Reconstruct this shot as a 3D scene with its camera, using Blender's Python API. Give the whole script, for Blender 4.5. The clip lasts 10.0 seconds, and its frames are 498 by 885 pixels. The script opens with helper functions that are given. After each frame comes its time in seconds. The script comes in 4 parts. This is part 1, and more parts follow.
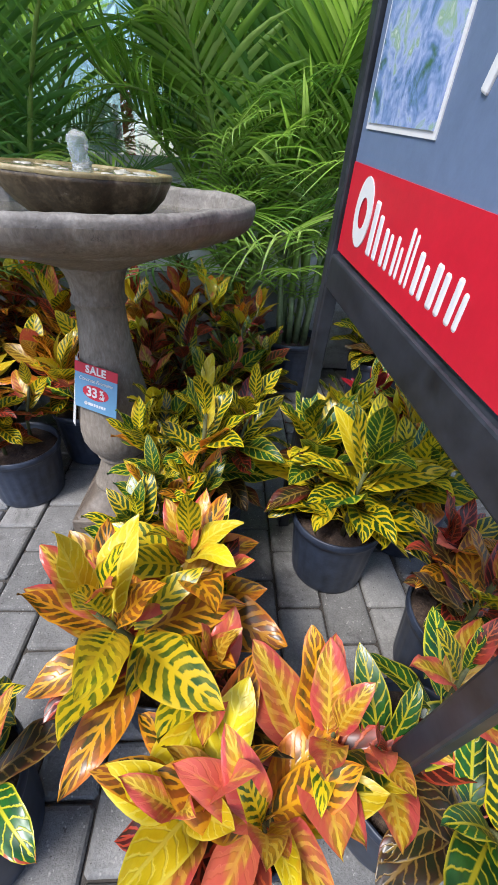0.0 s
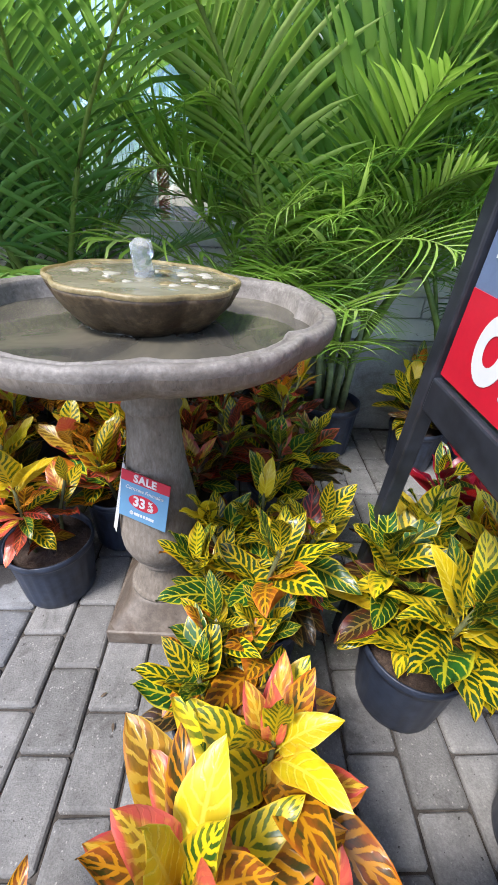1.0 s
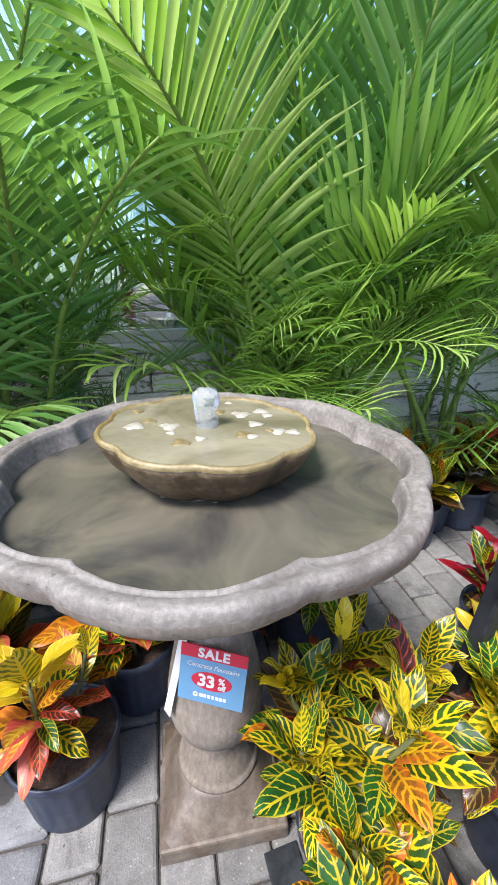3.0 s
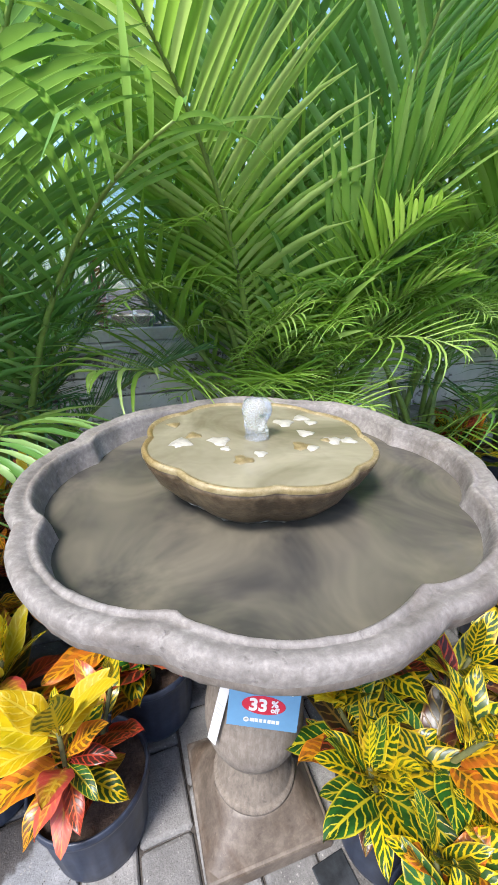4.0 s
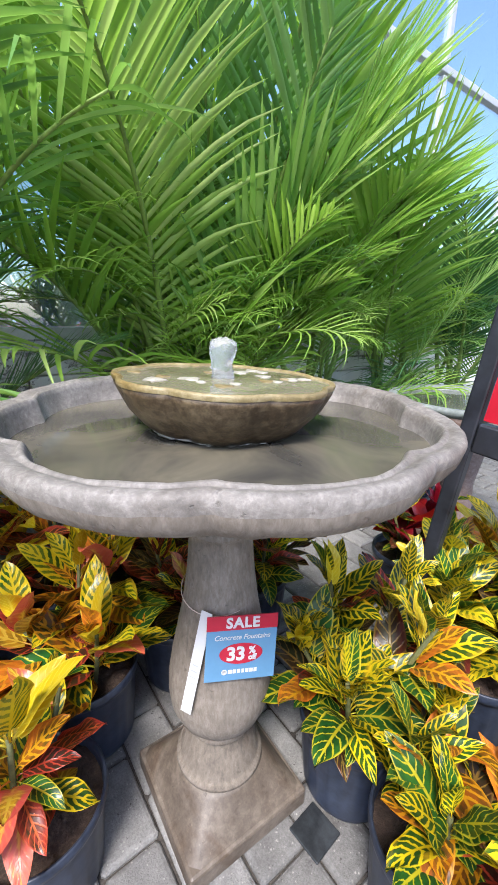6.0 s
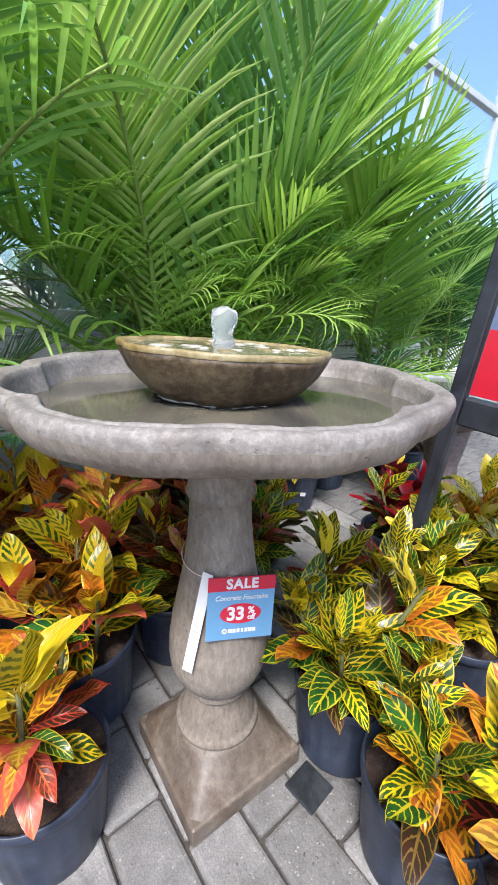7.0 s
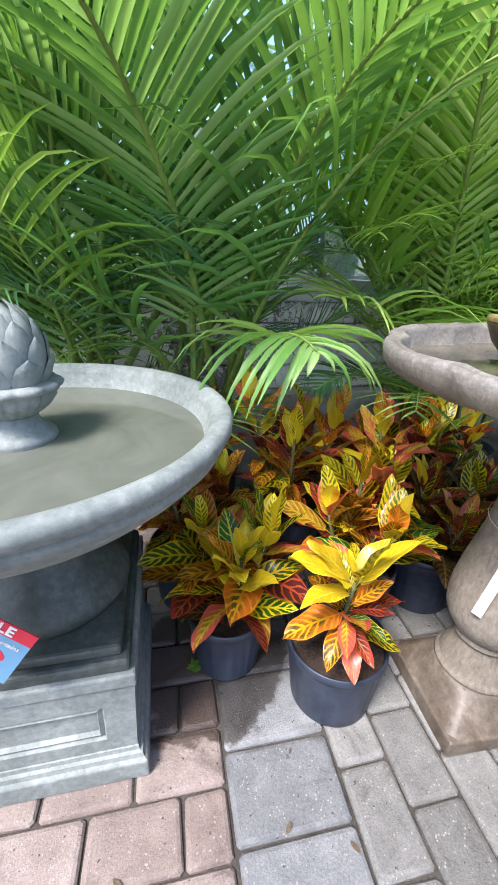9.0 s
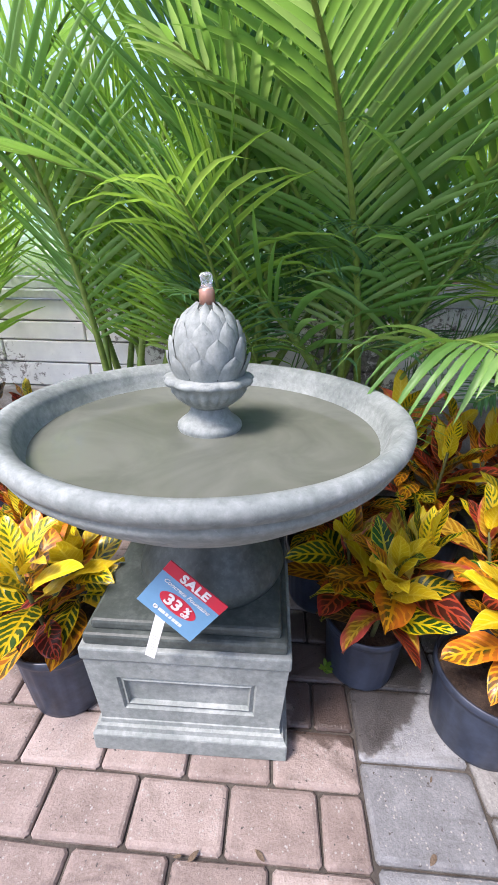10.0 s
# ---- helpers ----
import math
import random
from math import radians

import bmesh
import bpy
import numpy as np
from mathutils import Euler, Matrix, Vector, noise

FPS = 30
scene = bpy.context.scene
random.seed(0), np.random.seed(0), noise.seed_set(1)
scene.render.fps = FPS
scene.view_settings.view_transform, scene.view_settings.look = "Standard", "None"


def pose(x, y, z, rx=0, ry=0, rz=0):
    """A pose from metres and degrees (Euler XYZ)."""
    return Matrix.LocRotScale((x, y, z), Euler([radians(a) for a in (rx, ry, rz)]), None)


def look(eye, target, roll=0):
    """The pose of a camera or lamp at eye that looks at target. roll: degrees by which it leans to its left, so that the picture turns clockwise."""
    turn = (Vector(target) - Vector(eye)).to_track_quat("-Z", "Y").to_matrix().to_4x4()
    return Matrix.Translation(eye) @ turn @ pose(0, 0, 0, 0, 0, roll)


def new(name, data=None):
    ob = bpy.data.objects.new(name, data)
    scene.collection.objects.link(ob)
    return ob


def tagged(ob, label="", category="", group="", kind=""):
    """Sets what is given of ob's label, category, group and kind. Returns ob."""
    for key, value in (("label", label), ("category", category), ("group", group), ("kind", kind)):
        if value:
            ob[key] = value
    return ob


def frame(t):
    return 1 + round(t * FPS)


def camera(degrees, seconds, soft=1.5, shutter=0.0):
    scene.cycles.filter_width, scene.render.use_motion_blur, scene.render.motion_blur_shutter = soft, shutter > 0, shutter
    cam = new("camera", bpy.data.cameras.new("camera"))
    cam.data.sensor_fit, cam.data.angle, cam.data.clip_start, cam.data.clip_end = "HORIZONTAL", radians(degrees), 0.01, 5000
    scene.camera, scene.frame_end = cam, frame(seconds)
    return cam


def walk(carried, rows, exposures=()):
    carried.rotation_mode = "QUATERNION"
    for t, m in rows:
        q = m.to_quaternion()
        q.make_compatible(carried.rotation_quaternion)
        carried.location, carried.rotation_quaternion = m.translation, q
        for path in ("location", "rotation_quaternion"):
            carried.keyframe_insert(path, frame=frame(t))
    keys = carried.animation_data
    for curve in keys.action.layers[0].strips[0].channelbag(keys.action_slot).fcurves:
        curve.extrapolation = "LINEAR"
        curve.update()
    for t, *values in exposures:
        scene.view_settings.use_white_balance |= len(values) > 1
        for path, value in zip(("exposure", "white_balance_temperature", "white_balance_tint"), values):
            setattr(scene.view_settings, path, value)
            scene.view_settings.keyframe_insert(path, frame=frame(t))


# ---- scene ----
cam = camera(64.4, 10.0)
PATH = [
    (0, (0.421, -0.792, 0.877), (0.541, 0.845, -0.266), 3.4),
    (0.5, (0.366, -0.666, 0.921), (0.449, 1.005, -0.175), 3.3),
    (1, (0.304, -0.602, 0.972), (0.379, 1.108, -0.062), 2.9),
    (1.5, (0.223, -0.559, 1.017), (0.347, 1.217, 0.106), 2.1),
    (2, (0.163, -0.536, 1.042), (0.41, 1.275, 0.23), 1.4),
    (2.5, (0.14, -0.503, 1.054), (0.462, 1.319, 0.294), 0.4),
    (3, (0.088, -0.446, 1.051), (0.469, 1.378, 0.326), -0.6),
    (3.2, (0.065, -0.432, 1.064), (0.452, 1.386, 0.326), -1.1),
    (4.3, (-0.073, -0.355, 1.064), (0.66, 1.35, 0.319), -0.4),
    (4.5, (-0.097, -0.357, 1.053), (0.741, 1.314, 0.344), -0.4),
    (5, (-0.148, -0.356, 1.023), (0.883, 1.233, 0.382), 0.2),
    (5.5, (-0.167, -0.363, 0.98), (0.924, 1.197, 0.368), 0.7),
    (7, (-0.212, -0.391, 0.911), (0.967, 1.097, 0.281), 1.7),
    (7.5, (-0.266, -0.398, 0.901), (0.888, 1.093, 0.233), 2.3),
    (8, (-0.353, -0.4, 0.898), (0.688, 1.133, 0.146), 3.3),
    (8.5, (-0.453, -0.371, 0.924), (0.322, 1.265, 0.073), 3.8),
    (9, (-0.529, -0.397, 0.931), (-0.155, 1.393, 0.121), 1.9),
    (9.5, (-0.585, -0.414, 0.928), (-0.554, 1.426, 0.143), 0.4),
    (10, (-0.664, -0.413, 0.925), (-0.786, 1.419, 0.133), 1.0),
]
EXPOSURES = [(0, 0.93, 6150, 12), (0.8, 1.08, 6200, 13), (1.5, 1.3, 6250, 14), (3, 1.3, 6250, 14), (7.5, 1.3, 6250, 14), (8.5, 1.5, 6300, 10), (9, 1.5, 6350, 13), (10, 1.32, 6500, 20)]
walk(cam, [(t, look(eye, target, roll)) for t, eye, target, roll in PATH],
     exposures=EXPOSURES)


# ---- light ----
world = bpy.data.worlds.new("sky")
scene.world = world
world.use_nodes = True
wn, wl = world.node_tree.nodes, world.node_tree.links
sky = wn.new("ShaderNodeTexSky")
sky.sky_type = "NISHITA"
sky.sun_disc = False
sky.sun_elevation, sky.sun_rotation = radians(57), radians(229)
sky.air_density, sky.dust_density = 1.0, 1.5
wn["Background"].inputs["Strength"].default_value = 0.15
wl.new(sky.outputs[0], wn["Background"].inputs["Color"])
sun = new("sun", bpy.data.lights.new("sun", "SUN"))
sun.data.energy, sun.data.angle, sun.data.color = 2.8, radians(16), (1.0, 0.96, 0.9)
sun.matrix_world = look((-1.45, -1.27, 3.0), (0, 0, 0))


# ---- materials ----
def material(name):
    m = bpy.data.materials.new(name)
    m.use_nodes = True
    nt = m.node_tree
    return m, nt.nodes, nt.links, nt.nodes["Principled BSDF"]


def ramp(nodes, links, fac, stops):
    r = nodes.new("ShaderNodeValToRGB")
    while len(r.color_ramp.elements) < len(stops):
        r.color_ramp.elements.new(0.5)
    for e, (p, c) in zip(r.color_ramp.elements, stops):
        e.position, e.color = p, (*c, 1)
    links.new(fac, r.inputs[0])
    return r.outputs[0]


def noise_tex(nodes, links, scale, detail=5, rough=0.6, vec=None, distortion=0.0):
    n = nodes.new("ShaderNodeTexNoise")
    n.inputs["Scale"].default_value, n.inputs["Detail"].default_value = scale, detail
    n.inputs["Roughness"].default_value, n.inputs["Distortion"].default_value = rough, distortion
    if vec is not None:
        links.new(vec, n.inputs["Vector"])
    return n.outputs["Fac"]


def math_node(nodes, links, op, a, b=None):
    n = nodes.new("ShaderNodeMath")
    n.operation = op
    for i, v in enumerate((a, b)):
        if v is None:
            continue
        if isinstance(v, (int, float)):
            n.inputs[i].default_value = v
        else:
            links.new(v, n.inputs[i])
    return n.outputs[0]


def mix_colour(nodes, links, fac, a, b, blend="MIX"):
    n = nodes.new("ShaderNodeMix")
    n.data_type, n.blend_type = "RGBA", blend
    for sock, v in ((n.inputs[0], fac), (n.inputs[6], a), (n.inputs[7], b)):
        if isinstance(v, (int, float)):
            sock.default_value = v
        elif isinstance(v, tuple):
            sock.default_value = (*v, 1)
        else:
            links.new(v, sock)
    return n.outputs[2]


def bump(nodes, links, bsdf, height, strength, distance):
    b = nodes.new("ShaderNodeBump")
    b.inputs["Strength"].default_value, b.inputs["Distance"].default_value = strength, distance
    links.new(height, b.inputs["Height"])
    links.new(b.outputs[0], bsdf.inputs["Normal"])


def object_coords(nodes):
    return nodes.new("ShaderNodeTexCoord").outputs["Object"]


def stone(name, dark, mid, light, rough=0.85, grain=160, depth=0.004, stain=(0.5, 0.45, 0.4), stretch=1.0):
    m, n, l, b = material(name)
    co = object_coords(n)
    mp = n.new("ShaderNodeMapping")
    mp.inputs["Scale"].default_value = (1, 1, stretch)
    l.new(co, mp.inputs[0])
    big = noise_tex(n, l, 7, 6, 0.65, co, 0.6)
    fine = noise_tex(n, l, grain, 4, 0.7, mp.outputs[0], 0.15)
    mixed = math_node(n, l, "ADD", math_node(n, l, "MULTIPLY", big, 0.55), math_node(n, l, "MULTIPLY", fine, 0.45))
    col = ramp(n, l, mixed, [(0.34, dark), (0.5, mid), (0.66, light)])
    patch = ramp(n, l, noise_tex(n, l, 3.1, 5, 0.7, co, 1.5), [(0.5, (0, 0, 0)), (0.68, (1, 1, 1))])
    col = mix_colour(n, l, patch, col, mix_colour(n, l, 1.0, col, stain, "MULTIPLY"))
    pits = ramp(n, l, noise_tex(n, l, 55, 4, 0.65, co), [(0.30, (1, 1, 1)), (0.36, (0, 0, 0))])
    col = mix_colour(n, l, math_node(n, l, "MULTIPLY", pits, 0.55), col, dark)
    flecks = ramp(n, l, noise_tex(n, l, 85, 5, 0.7, mp.outputs[0], 0.3), [(0.62, (0, 0, 0)), (0.70, (1, 1, 1))])
    col = mix_colour(n, l, math_node(n, l, "MULTIPLY", flecks, 0.45), col, light)
    l.new(col, b.inputs["Base Color"])
    b.inputs["Roughness"].default_value = rough
    bump(n, l, b, math_node(n, l, "SUBTRACT", mixed, math_node(n, l, "MULTIPLY", pits, 0.25)), 0.7, depth)
    return m


def plain(name, colour, rough=0.5, metal=0.0, vary=0.12, grain=60, depth=0.001):
    m, n, l, b = material(name)
    co = object_coords(n)
    f = noise_tex(n, l, grain, 5, 0.65, co)
    g = noise_tex(n, l, 6, 4, 0.6, co)
    f = math_node(n, l, "ADD", math_node(n, l, "MULTIPLY", f, 0.5), math_node(n, l, "MULTIPLY", g, 0.5))
    lo = tuple(c * (1 - 2 * vary) for c in colour)
    hi = tuple(min(1, c * (1 + 2 * vary)) for c in colour)
    l.new(ramp(n, l, f, [(0.35, lo), (0.65, hi)]), b.inputs["Base Color"])
    b.inputs["Roughness"].default_value, b.inputs["Metallic"].default_value = rough, metal
    bump(n, l, b, f, 0.35, depth)
    return m


def croton_leaf(name, blade, blade2, vein, flush, amount, vein_width=0.34):
    """Blade colours, vein colour, the blush that spreads from the rim, how much of it."""
    m, n, l, b = material(name)
    uv = n.new("ShaderNodeUVMap").outputs[0]
    sep = n.new("ShaderNodeSeparateXYZ")
    l.new(uv, sep.inputs[0])
    u, v = sep.outputs[0], sep.outputs[1]
    info = n.new("ShaderNodeObjectInfo")
    rnd = info.outputs["Random"]
    across = math_node(n, l, "ABSOLUTE", math_node(n, l, "SUBTRACT", v, 0.5))
    seed = n.new("ShaderNodeCombineXYZ")
    l.new(math_node(n, l, "ADD", u, math_node(n, l, "MULTIPLY", rnd, 37.0)), seed.inputs[0])
    l.new(v, seed.inputs[1])
    l.new(rnd, seed.inputs[2])
    wob = noise_tex(n, l, 5.0, 4, 0.6, seed.outputs[0])
    line = math_node(n, l, "SUBTRACT", math_node(n, l, "MULTIPLY", u, 7.5), math_node(n, l, "MULTIPLY", across, 3.6))
    line = math_node(n, l, "ADD", line, math_node(n, l, "MULTIPLY", wob, 0.9))
    fr = math_node(n, l, "ABSOLUTE", math_node(n, l, "SUBTRACT", math_node(n, l, "FRACT", line), 0.5))
    side = ramp(n, l, math_node(n, l, "ADD", fr, math_node(n, l, "MULTIPLY", math_node(n, l, "SUBTRACT", wob, 0.5), 0.25)),
                [(vein_width, (0, 0, 0)), (min(0.49, vein_width + 0.09), (1, 1, 1))])
    mid = ramp(n, l, across, [(0.028, (1, 1, 1)), (0.055, (0, 0, 0))])
    rim = ramp(n, l, math_node(n, l, "ADD", across, math_node(n, l, "MULTIPLY", wob, 0.08)), [(0.47, (0, 0, 0)), (0.52, (1, 1, 1))])
    veins = math_node(n, l, "MAXIMUM", math_node(n, l, "MAXIMUM", side, mid), rim)
    body = mix_colour(n, l, ramp(n, l, noise_tex(n, l, 2.5, 4, 0.6, seed.outputs[0]), [(0.4, (0, 0, 0)), (0.6, (1, 1, 1))]), blade, blade2)
    col = mix_colour(n, l, veins, body, vein)
    spread = math_node(n, l, "ADD", noise_tex(n, l, 1.7, 3, 0.6, seed.outputs[0]), math_node(n, l, "MULTIPLY", across, 0.5))
    spread = math_node(n, l, "ADD", spread, math_node(n, l, "MULTIPLY", math_node(n, l, "SUBTRACT", rnd, 0.5), 0.35))
    blush = ramp(n, l, spread, [(0.98 - amount, (0, 0, 0)), (1.18 - amount, (1, 1, 1))])
    col = mix_colour(n, l, math_node(n, l, "MULTIPLY", blush, 0.9), col, flush)
    hsv = n.new("ShaderNodeHueSaturation")
    l.new(math_node(n, l, "ADD", 0.66, math_node(n, l, "MULTIPLY", rnd, 0.38)), hsv.inputs["Value"])
    l.new(math_node(n, l, "ADD", 0.49, math_node(n, l, "MULTIPLY", rnd, 0.02)), hsv.inputs["Hue"])
    l.new(col, hsv.inputs["Color"])
    l.new(hsv.outputs[0], b.inputs["Base Color"])
    b.inputs["Roughness"].default_value = 0.31
    b.inputs["Subsurface Weight"].default_value = 0.0
    bump(n, l, b, math_node(n, l, "SUBTRACT", 1.0, veins), 0.25, 0.002)
    t = n.new("ShaderNodeBsdfTranslucent")
    l.new(hsv.outputs[0], t.inputs[0])
    mx = n.new("ShaderNodeMixShader")
    mx.inputs[0].default_value = 0.22
    l.new(b.outputs[0], mx.inputs[1])
    l.new(t.outputs[0], mx.inputs[2])
    l.new(mx.outputs[0], n["Material Output"].inputs[0])
    return m


def palm_leaf(name, deep, fresh, pale, clear=0.3):
    m, n, l, b = material(name)
    isl = n.new("ShaderNodeNewGeometry").outputs["Random Per Island"]
    info = n.new("ShaderNodeObjectInfo").outputs["Random"]
    co = object_coords(n)
    f = math_node(n, l, "ADD", math_node(n, l, "MULTIPLY", isl, 0.45), math_node(n, l, "MULTIPLY", info, 0.35))
    f = math_node(n, l, "ADD", f, math_node(n, l, "MULTIPLY", noise_tex(n, l, 9, 3, 0.6, co), 0.2))
    col = ramp(n, l, f, [(0.15, deep), (0.55, fresh), (0.93, pale)])
    l.new(col, b.inputs["Base Color"])
    b.inputs["Roughness"].default_value = 0.42
    t = n.new("ShaderNodeBsdfTranslucent")
    l.new(mix_colour(n, l, 0.35, col, (0.42, 0.68, 0.07)), t.inputs[0])
    mx = n.new("ShaderNodeMixShader")
    mx.inputs[0].default_value = clear
    l.new(b.outputs[0], mx.inputs[1])
    l.new(t.outputs[0], mx.inputs[2])
    l.new(mx.outputs[0], n["Material Output"].inputs[0])
    return m


def murky_water(name, colour, colour2, ripple=0.12):
    m, n, l, b = material(name)
    co = object_coords(n)
    f = noise_tex(n, l, 6, 4, 0.6, co, 1.0)
    l.new(ramp(n, l, f, [(0.35, colour), (0.65, colour2)]), b.inputs["Base Color"])
    b.inputs["Roughness"].default_value, b.inputs["IOR"].default_value = 0.06, 1.33
    bump(n, l, b, noise_tex(n, l, 26, 2, 0.4, co, 0.4), ripple, 0.004)
    return m


CONCRETE = stone("buff_concrete", (0.104, 0.087, 0.069), (0.188, 0.158, 0.127), (0.29, 0.254, 0.212), 0.85, 130, 0.004, (0.62, 0.55, 0.48), 0.35)
# dirty concrete with the shade below the basin painted into its colour
SHADED_DIRTY_CONCRETE = stone("shaded_dirty_concrete", (0.065, 0.050, 0.038), (0.125, 0.100, 0.078), (0.21, 0.175, 0.14), 0.5, 60, 0.002, (0.60, 0.48, 0.38))
CONCRETE_RIM = stone("weathered_rim_concrete", (0.100, 0.089, 0.078), (0.185, 0.167, 0.149), (0.315, 0.292, 0.264), 0.65, 120, 0.003, (0.72, 0.66, 0.6))
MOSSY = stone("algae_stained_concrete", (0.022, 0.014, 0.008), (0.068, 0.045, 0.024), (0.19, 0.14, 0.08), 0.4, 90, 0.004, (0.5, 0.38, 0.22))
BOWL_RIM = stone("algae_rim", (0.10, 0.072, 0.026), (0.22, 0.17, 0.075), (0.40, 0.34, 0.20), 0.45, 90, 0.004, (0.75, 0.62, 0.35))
GREY_STONE = stone("grey_green_cast_stone", (0.12, 0.14, 0.135), (0.20, 0.222, 0.214), (0.31, 0.335, 0.322), 0.7, 70, 0.002, (0.78, 0.82, 0.8))
# wet stone, its colour also holding the shade under basin and scales
WET_SHADED_STONE = stone("wet_shaded_cast_stone", (0.024, 0.031, 0.029), (0.047, 0.058, 0.054), (0.10, 0.117, 0.109), 0.5, 60, 0.002, (0.7, 0.75, 0.72))
DARK_FOUNT = stone("rusty_brown_stone", (0.10, 0.06, 0.05), (0.19, 0.13, 0.11), (0.3, 0.24, 0.22), 0.6, 70, 0.003)
WATER = murky_water("murky_fountain_water", (0.048, 0.046, 0.040), (0.135, 0.121, 0.088), 0.06)
BOWL_WATER = murky_water("shallow_bowl_water", (0.14, 0.125, 0.075), (0.27, 0.245, 0.165), 0.6)
WATER_GREY = murky_water("grey_fountain_water", (0.10, 0.108, 0.088), (0.135, 0.142, 0.118), 0.12)
POT = plain("dark_nursery_plastic", (0.026, 0.034, 0.055), 0.42, 0, 0.3, 40, 0.0006)
SOIL = stone("potting_soil", (0.012, 0.008, 0.006), (0.045, 0.028, 0.02), (0.12, 0.08, 0.055), 0.95, 120, 0.012)
BARK = plain("palm_sheath", (0.16, 0.2, 0.09), 0.6, 0, 0.3, 40)
BLACK_WOOD = plain("black_painted_wood", (0.018, 0.02, 0.026), 0.42, 0, 0.35, 30, 0.001)
SIGN_RED = plain("sign_red", (0.46, 0.010, 0.025), 0.35, 0, 0.05)
SIGN_SLATE = plain("sign_slate_blue", (0.11, 0.15, 0.24), 0.35, 0, 0.06)
WHITE = plain("white_print", (0.58, 0.58, 0.58), 0.4, 0, 0.02)
TAG_BLUE = plain("tag_blue", (0.11, 0.25, 0.40), 0.35, 0, 0.03)
TAG_RED = plain("tag_red", (0.45, 0.018, 0.04), 0.35, 0, 0.03)
GREY_PRINT = plain("grey_print", (0.4, 0.42, 0.45), 0.5, 0, 0.05)
FOAM_AND_GLINT = plain("pale_foam_and_glint", (0.36, 0.34, 0.28), 0.4, 0, 0.3)
STRING = plain("pale_string", (0.55, 0.45, 0.38), 0.7)
COPPER = plain("copper_nozzle", (0.45, 0.24, 0.18), 0.35, 0.6)
MORTAR = stone("joint_sand", (0.025, 0.022, 0.02), (0.06, 0.052, 0.045), (0.11, 0.10, 0.085), 0.95, 200, 0.003)
PLATE = plain("dark_metal_plate", (0.035, 0.04, 0.045), 0.4, 0.4, 0.3)
STEM = plain("croton_stem", (0.09, 0.095, 0.03), 0.7, 0, 0.3)


def pavers_material(name, dark, mid, light):
    m, n, l, b = material(name)
    co = n.new("ShaderNodeNewGeometry").outputs["Position"]
    rnd = n.new("ShaderNodeObjectInfo").outputs["Random"]
    big = noise_tex(n, l, 16, 6, 0.7, co)
    fine = noise_tex(n, l, 230, 3, 0.7, co)
    f = math_node(n, l, "ADD", math_node(n, l, "MULTIPLY", big, 0.45), math_node(n, l, "MULTIPLY", fine, 0.35))
    f = math_node(n, l, "ADD", f, math_node(n, l, "MULTIPLY", rnd, 0.2))
    col = ramp(n, l, f, [(0.3, dark), (0.5, mid), (0.7, light)])
    vor = n.new("ShaderNodeTexVoronoi")
    vor.inputs["Scale"].default_value = 150
    l.new(co, vor.inputs["Vector"])
    speck = ramp(n, l, vor.outputs["Distance"], [(0.2, (1, 1, 1)), (0.34, (0, 0, 0))])
    some = ramp(n, l, noise_tex(n, l, 60, 2, 0.5, co), [(0.54, (0, 0, 0)), (0.6, (1, 1, 1))])
    col = mix_colour(n, l, math_node(n, l, "MULTIPLY", speck, some), col, (0.29, 0.28, 0.26))
    pits = ramp(n, l, noise_tex(n, l, 75, 3, 0.6, co), [(0.30, (1, 1, 1)), (0.335, (0, 0, 0))])
    col = mix_colour(n, l, pits, col, (0.06, 0.055, 0.05))
    damp = ramp(n, l, noise_tex(n, l, 5, 5, 0.7, co, 1.0), [(0.56, (0, 0, 0)), (0.66, (1, 1, 1))])
    col = mix_colour(n, l, math_node(n, l, "MULTIPLY", damp, 0.6), col, mix_colour(n, l, 1.0, col, (0.4, 0.38, 0.36), "MULTIPLY"))
    # spilt water beside the pots
    dist = n.new("ShaderNodeVectorMath")
    dist.operation = "DISTANCE"
    l.new(co, dist.inputs[0])
    dist.inputs[1].default_value = (-0.47, 0.30, 0)
    edge = math_node(n, l, "ADD", dist.outputs["Value"], math_node(n, l, "MULTIPLY", noise_tex(n, l, 9, 4, 0.6, co), 0.22))
    wet = ramp(n, l, edge, [(0.30, (1, 1, 1)), (0.315, (0, 0, 0))])
    col = mix_colour(n, l, wet, col, mix_colour(n, l, 1.0, col, (0.34, 0.31, 0.29), "MULTIPLY"))
    l.new(col, b.inputs["Base Color"])
    l.new(math_node(n, l, "SUBTRACT", 0.82, math_node(n, l, "MULTIPLY", wet, 0.42)), b.inputs["Roughness"])
    bump(n, l, b, f, 0.9, 0.005)
    return m


PAVER_GREY = pavers_material("grey_tumbled_paver", (0.085, 0.082, 0.078), (0.175, 0.171, 0.164), (0.30, 0.292, 0.28))
PAVER_BLUE = pavers_material("blue_grey_paver", (0.08, 0.083, 0.087), (0.165, 0.169, 0.176), (0.28, 0.287, 0.295))
PAVER_PINK = pavers_material("pinkish_tumbled_paver", (0.13, 0.098, 0.085), (0.235, 0.185, 0.165), (0.36, 0.30, 0.275))

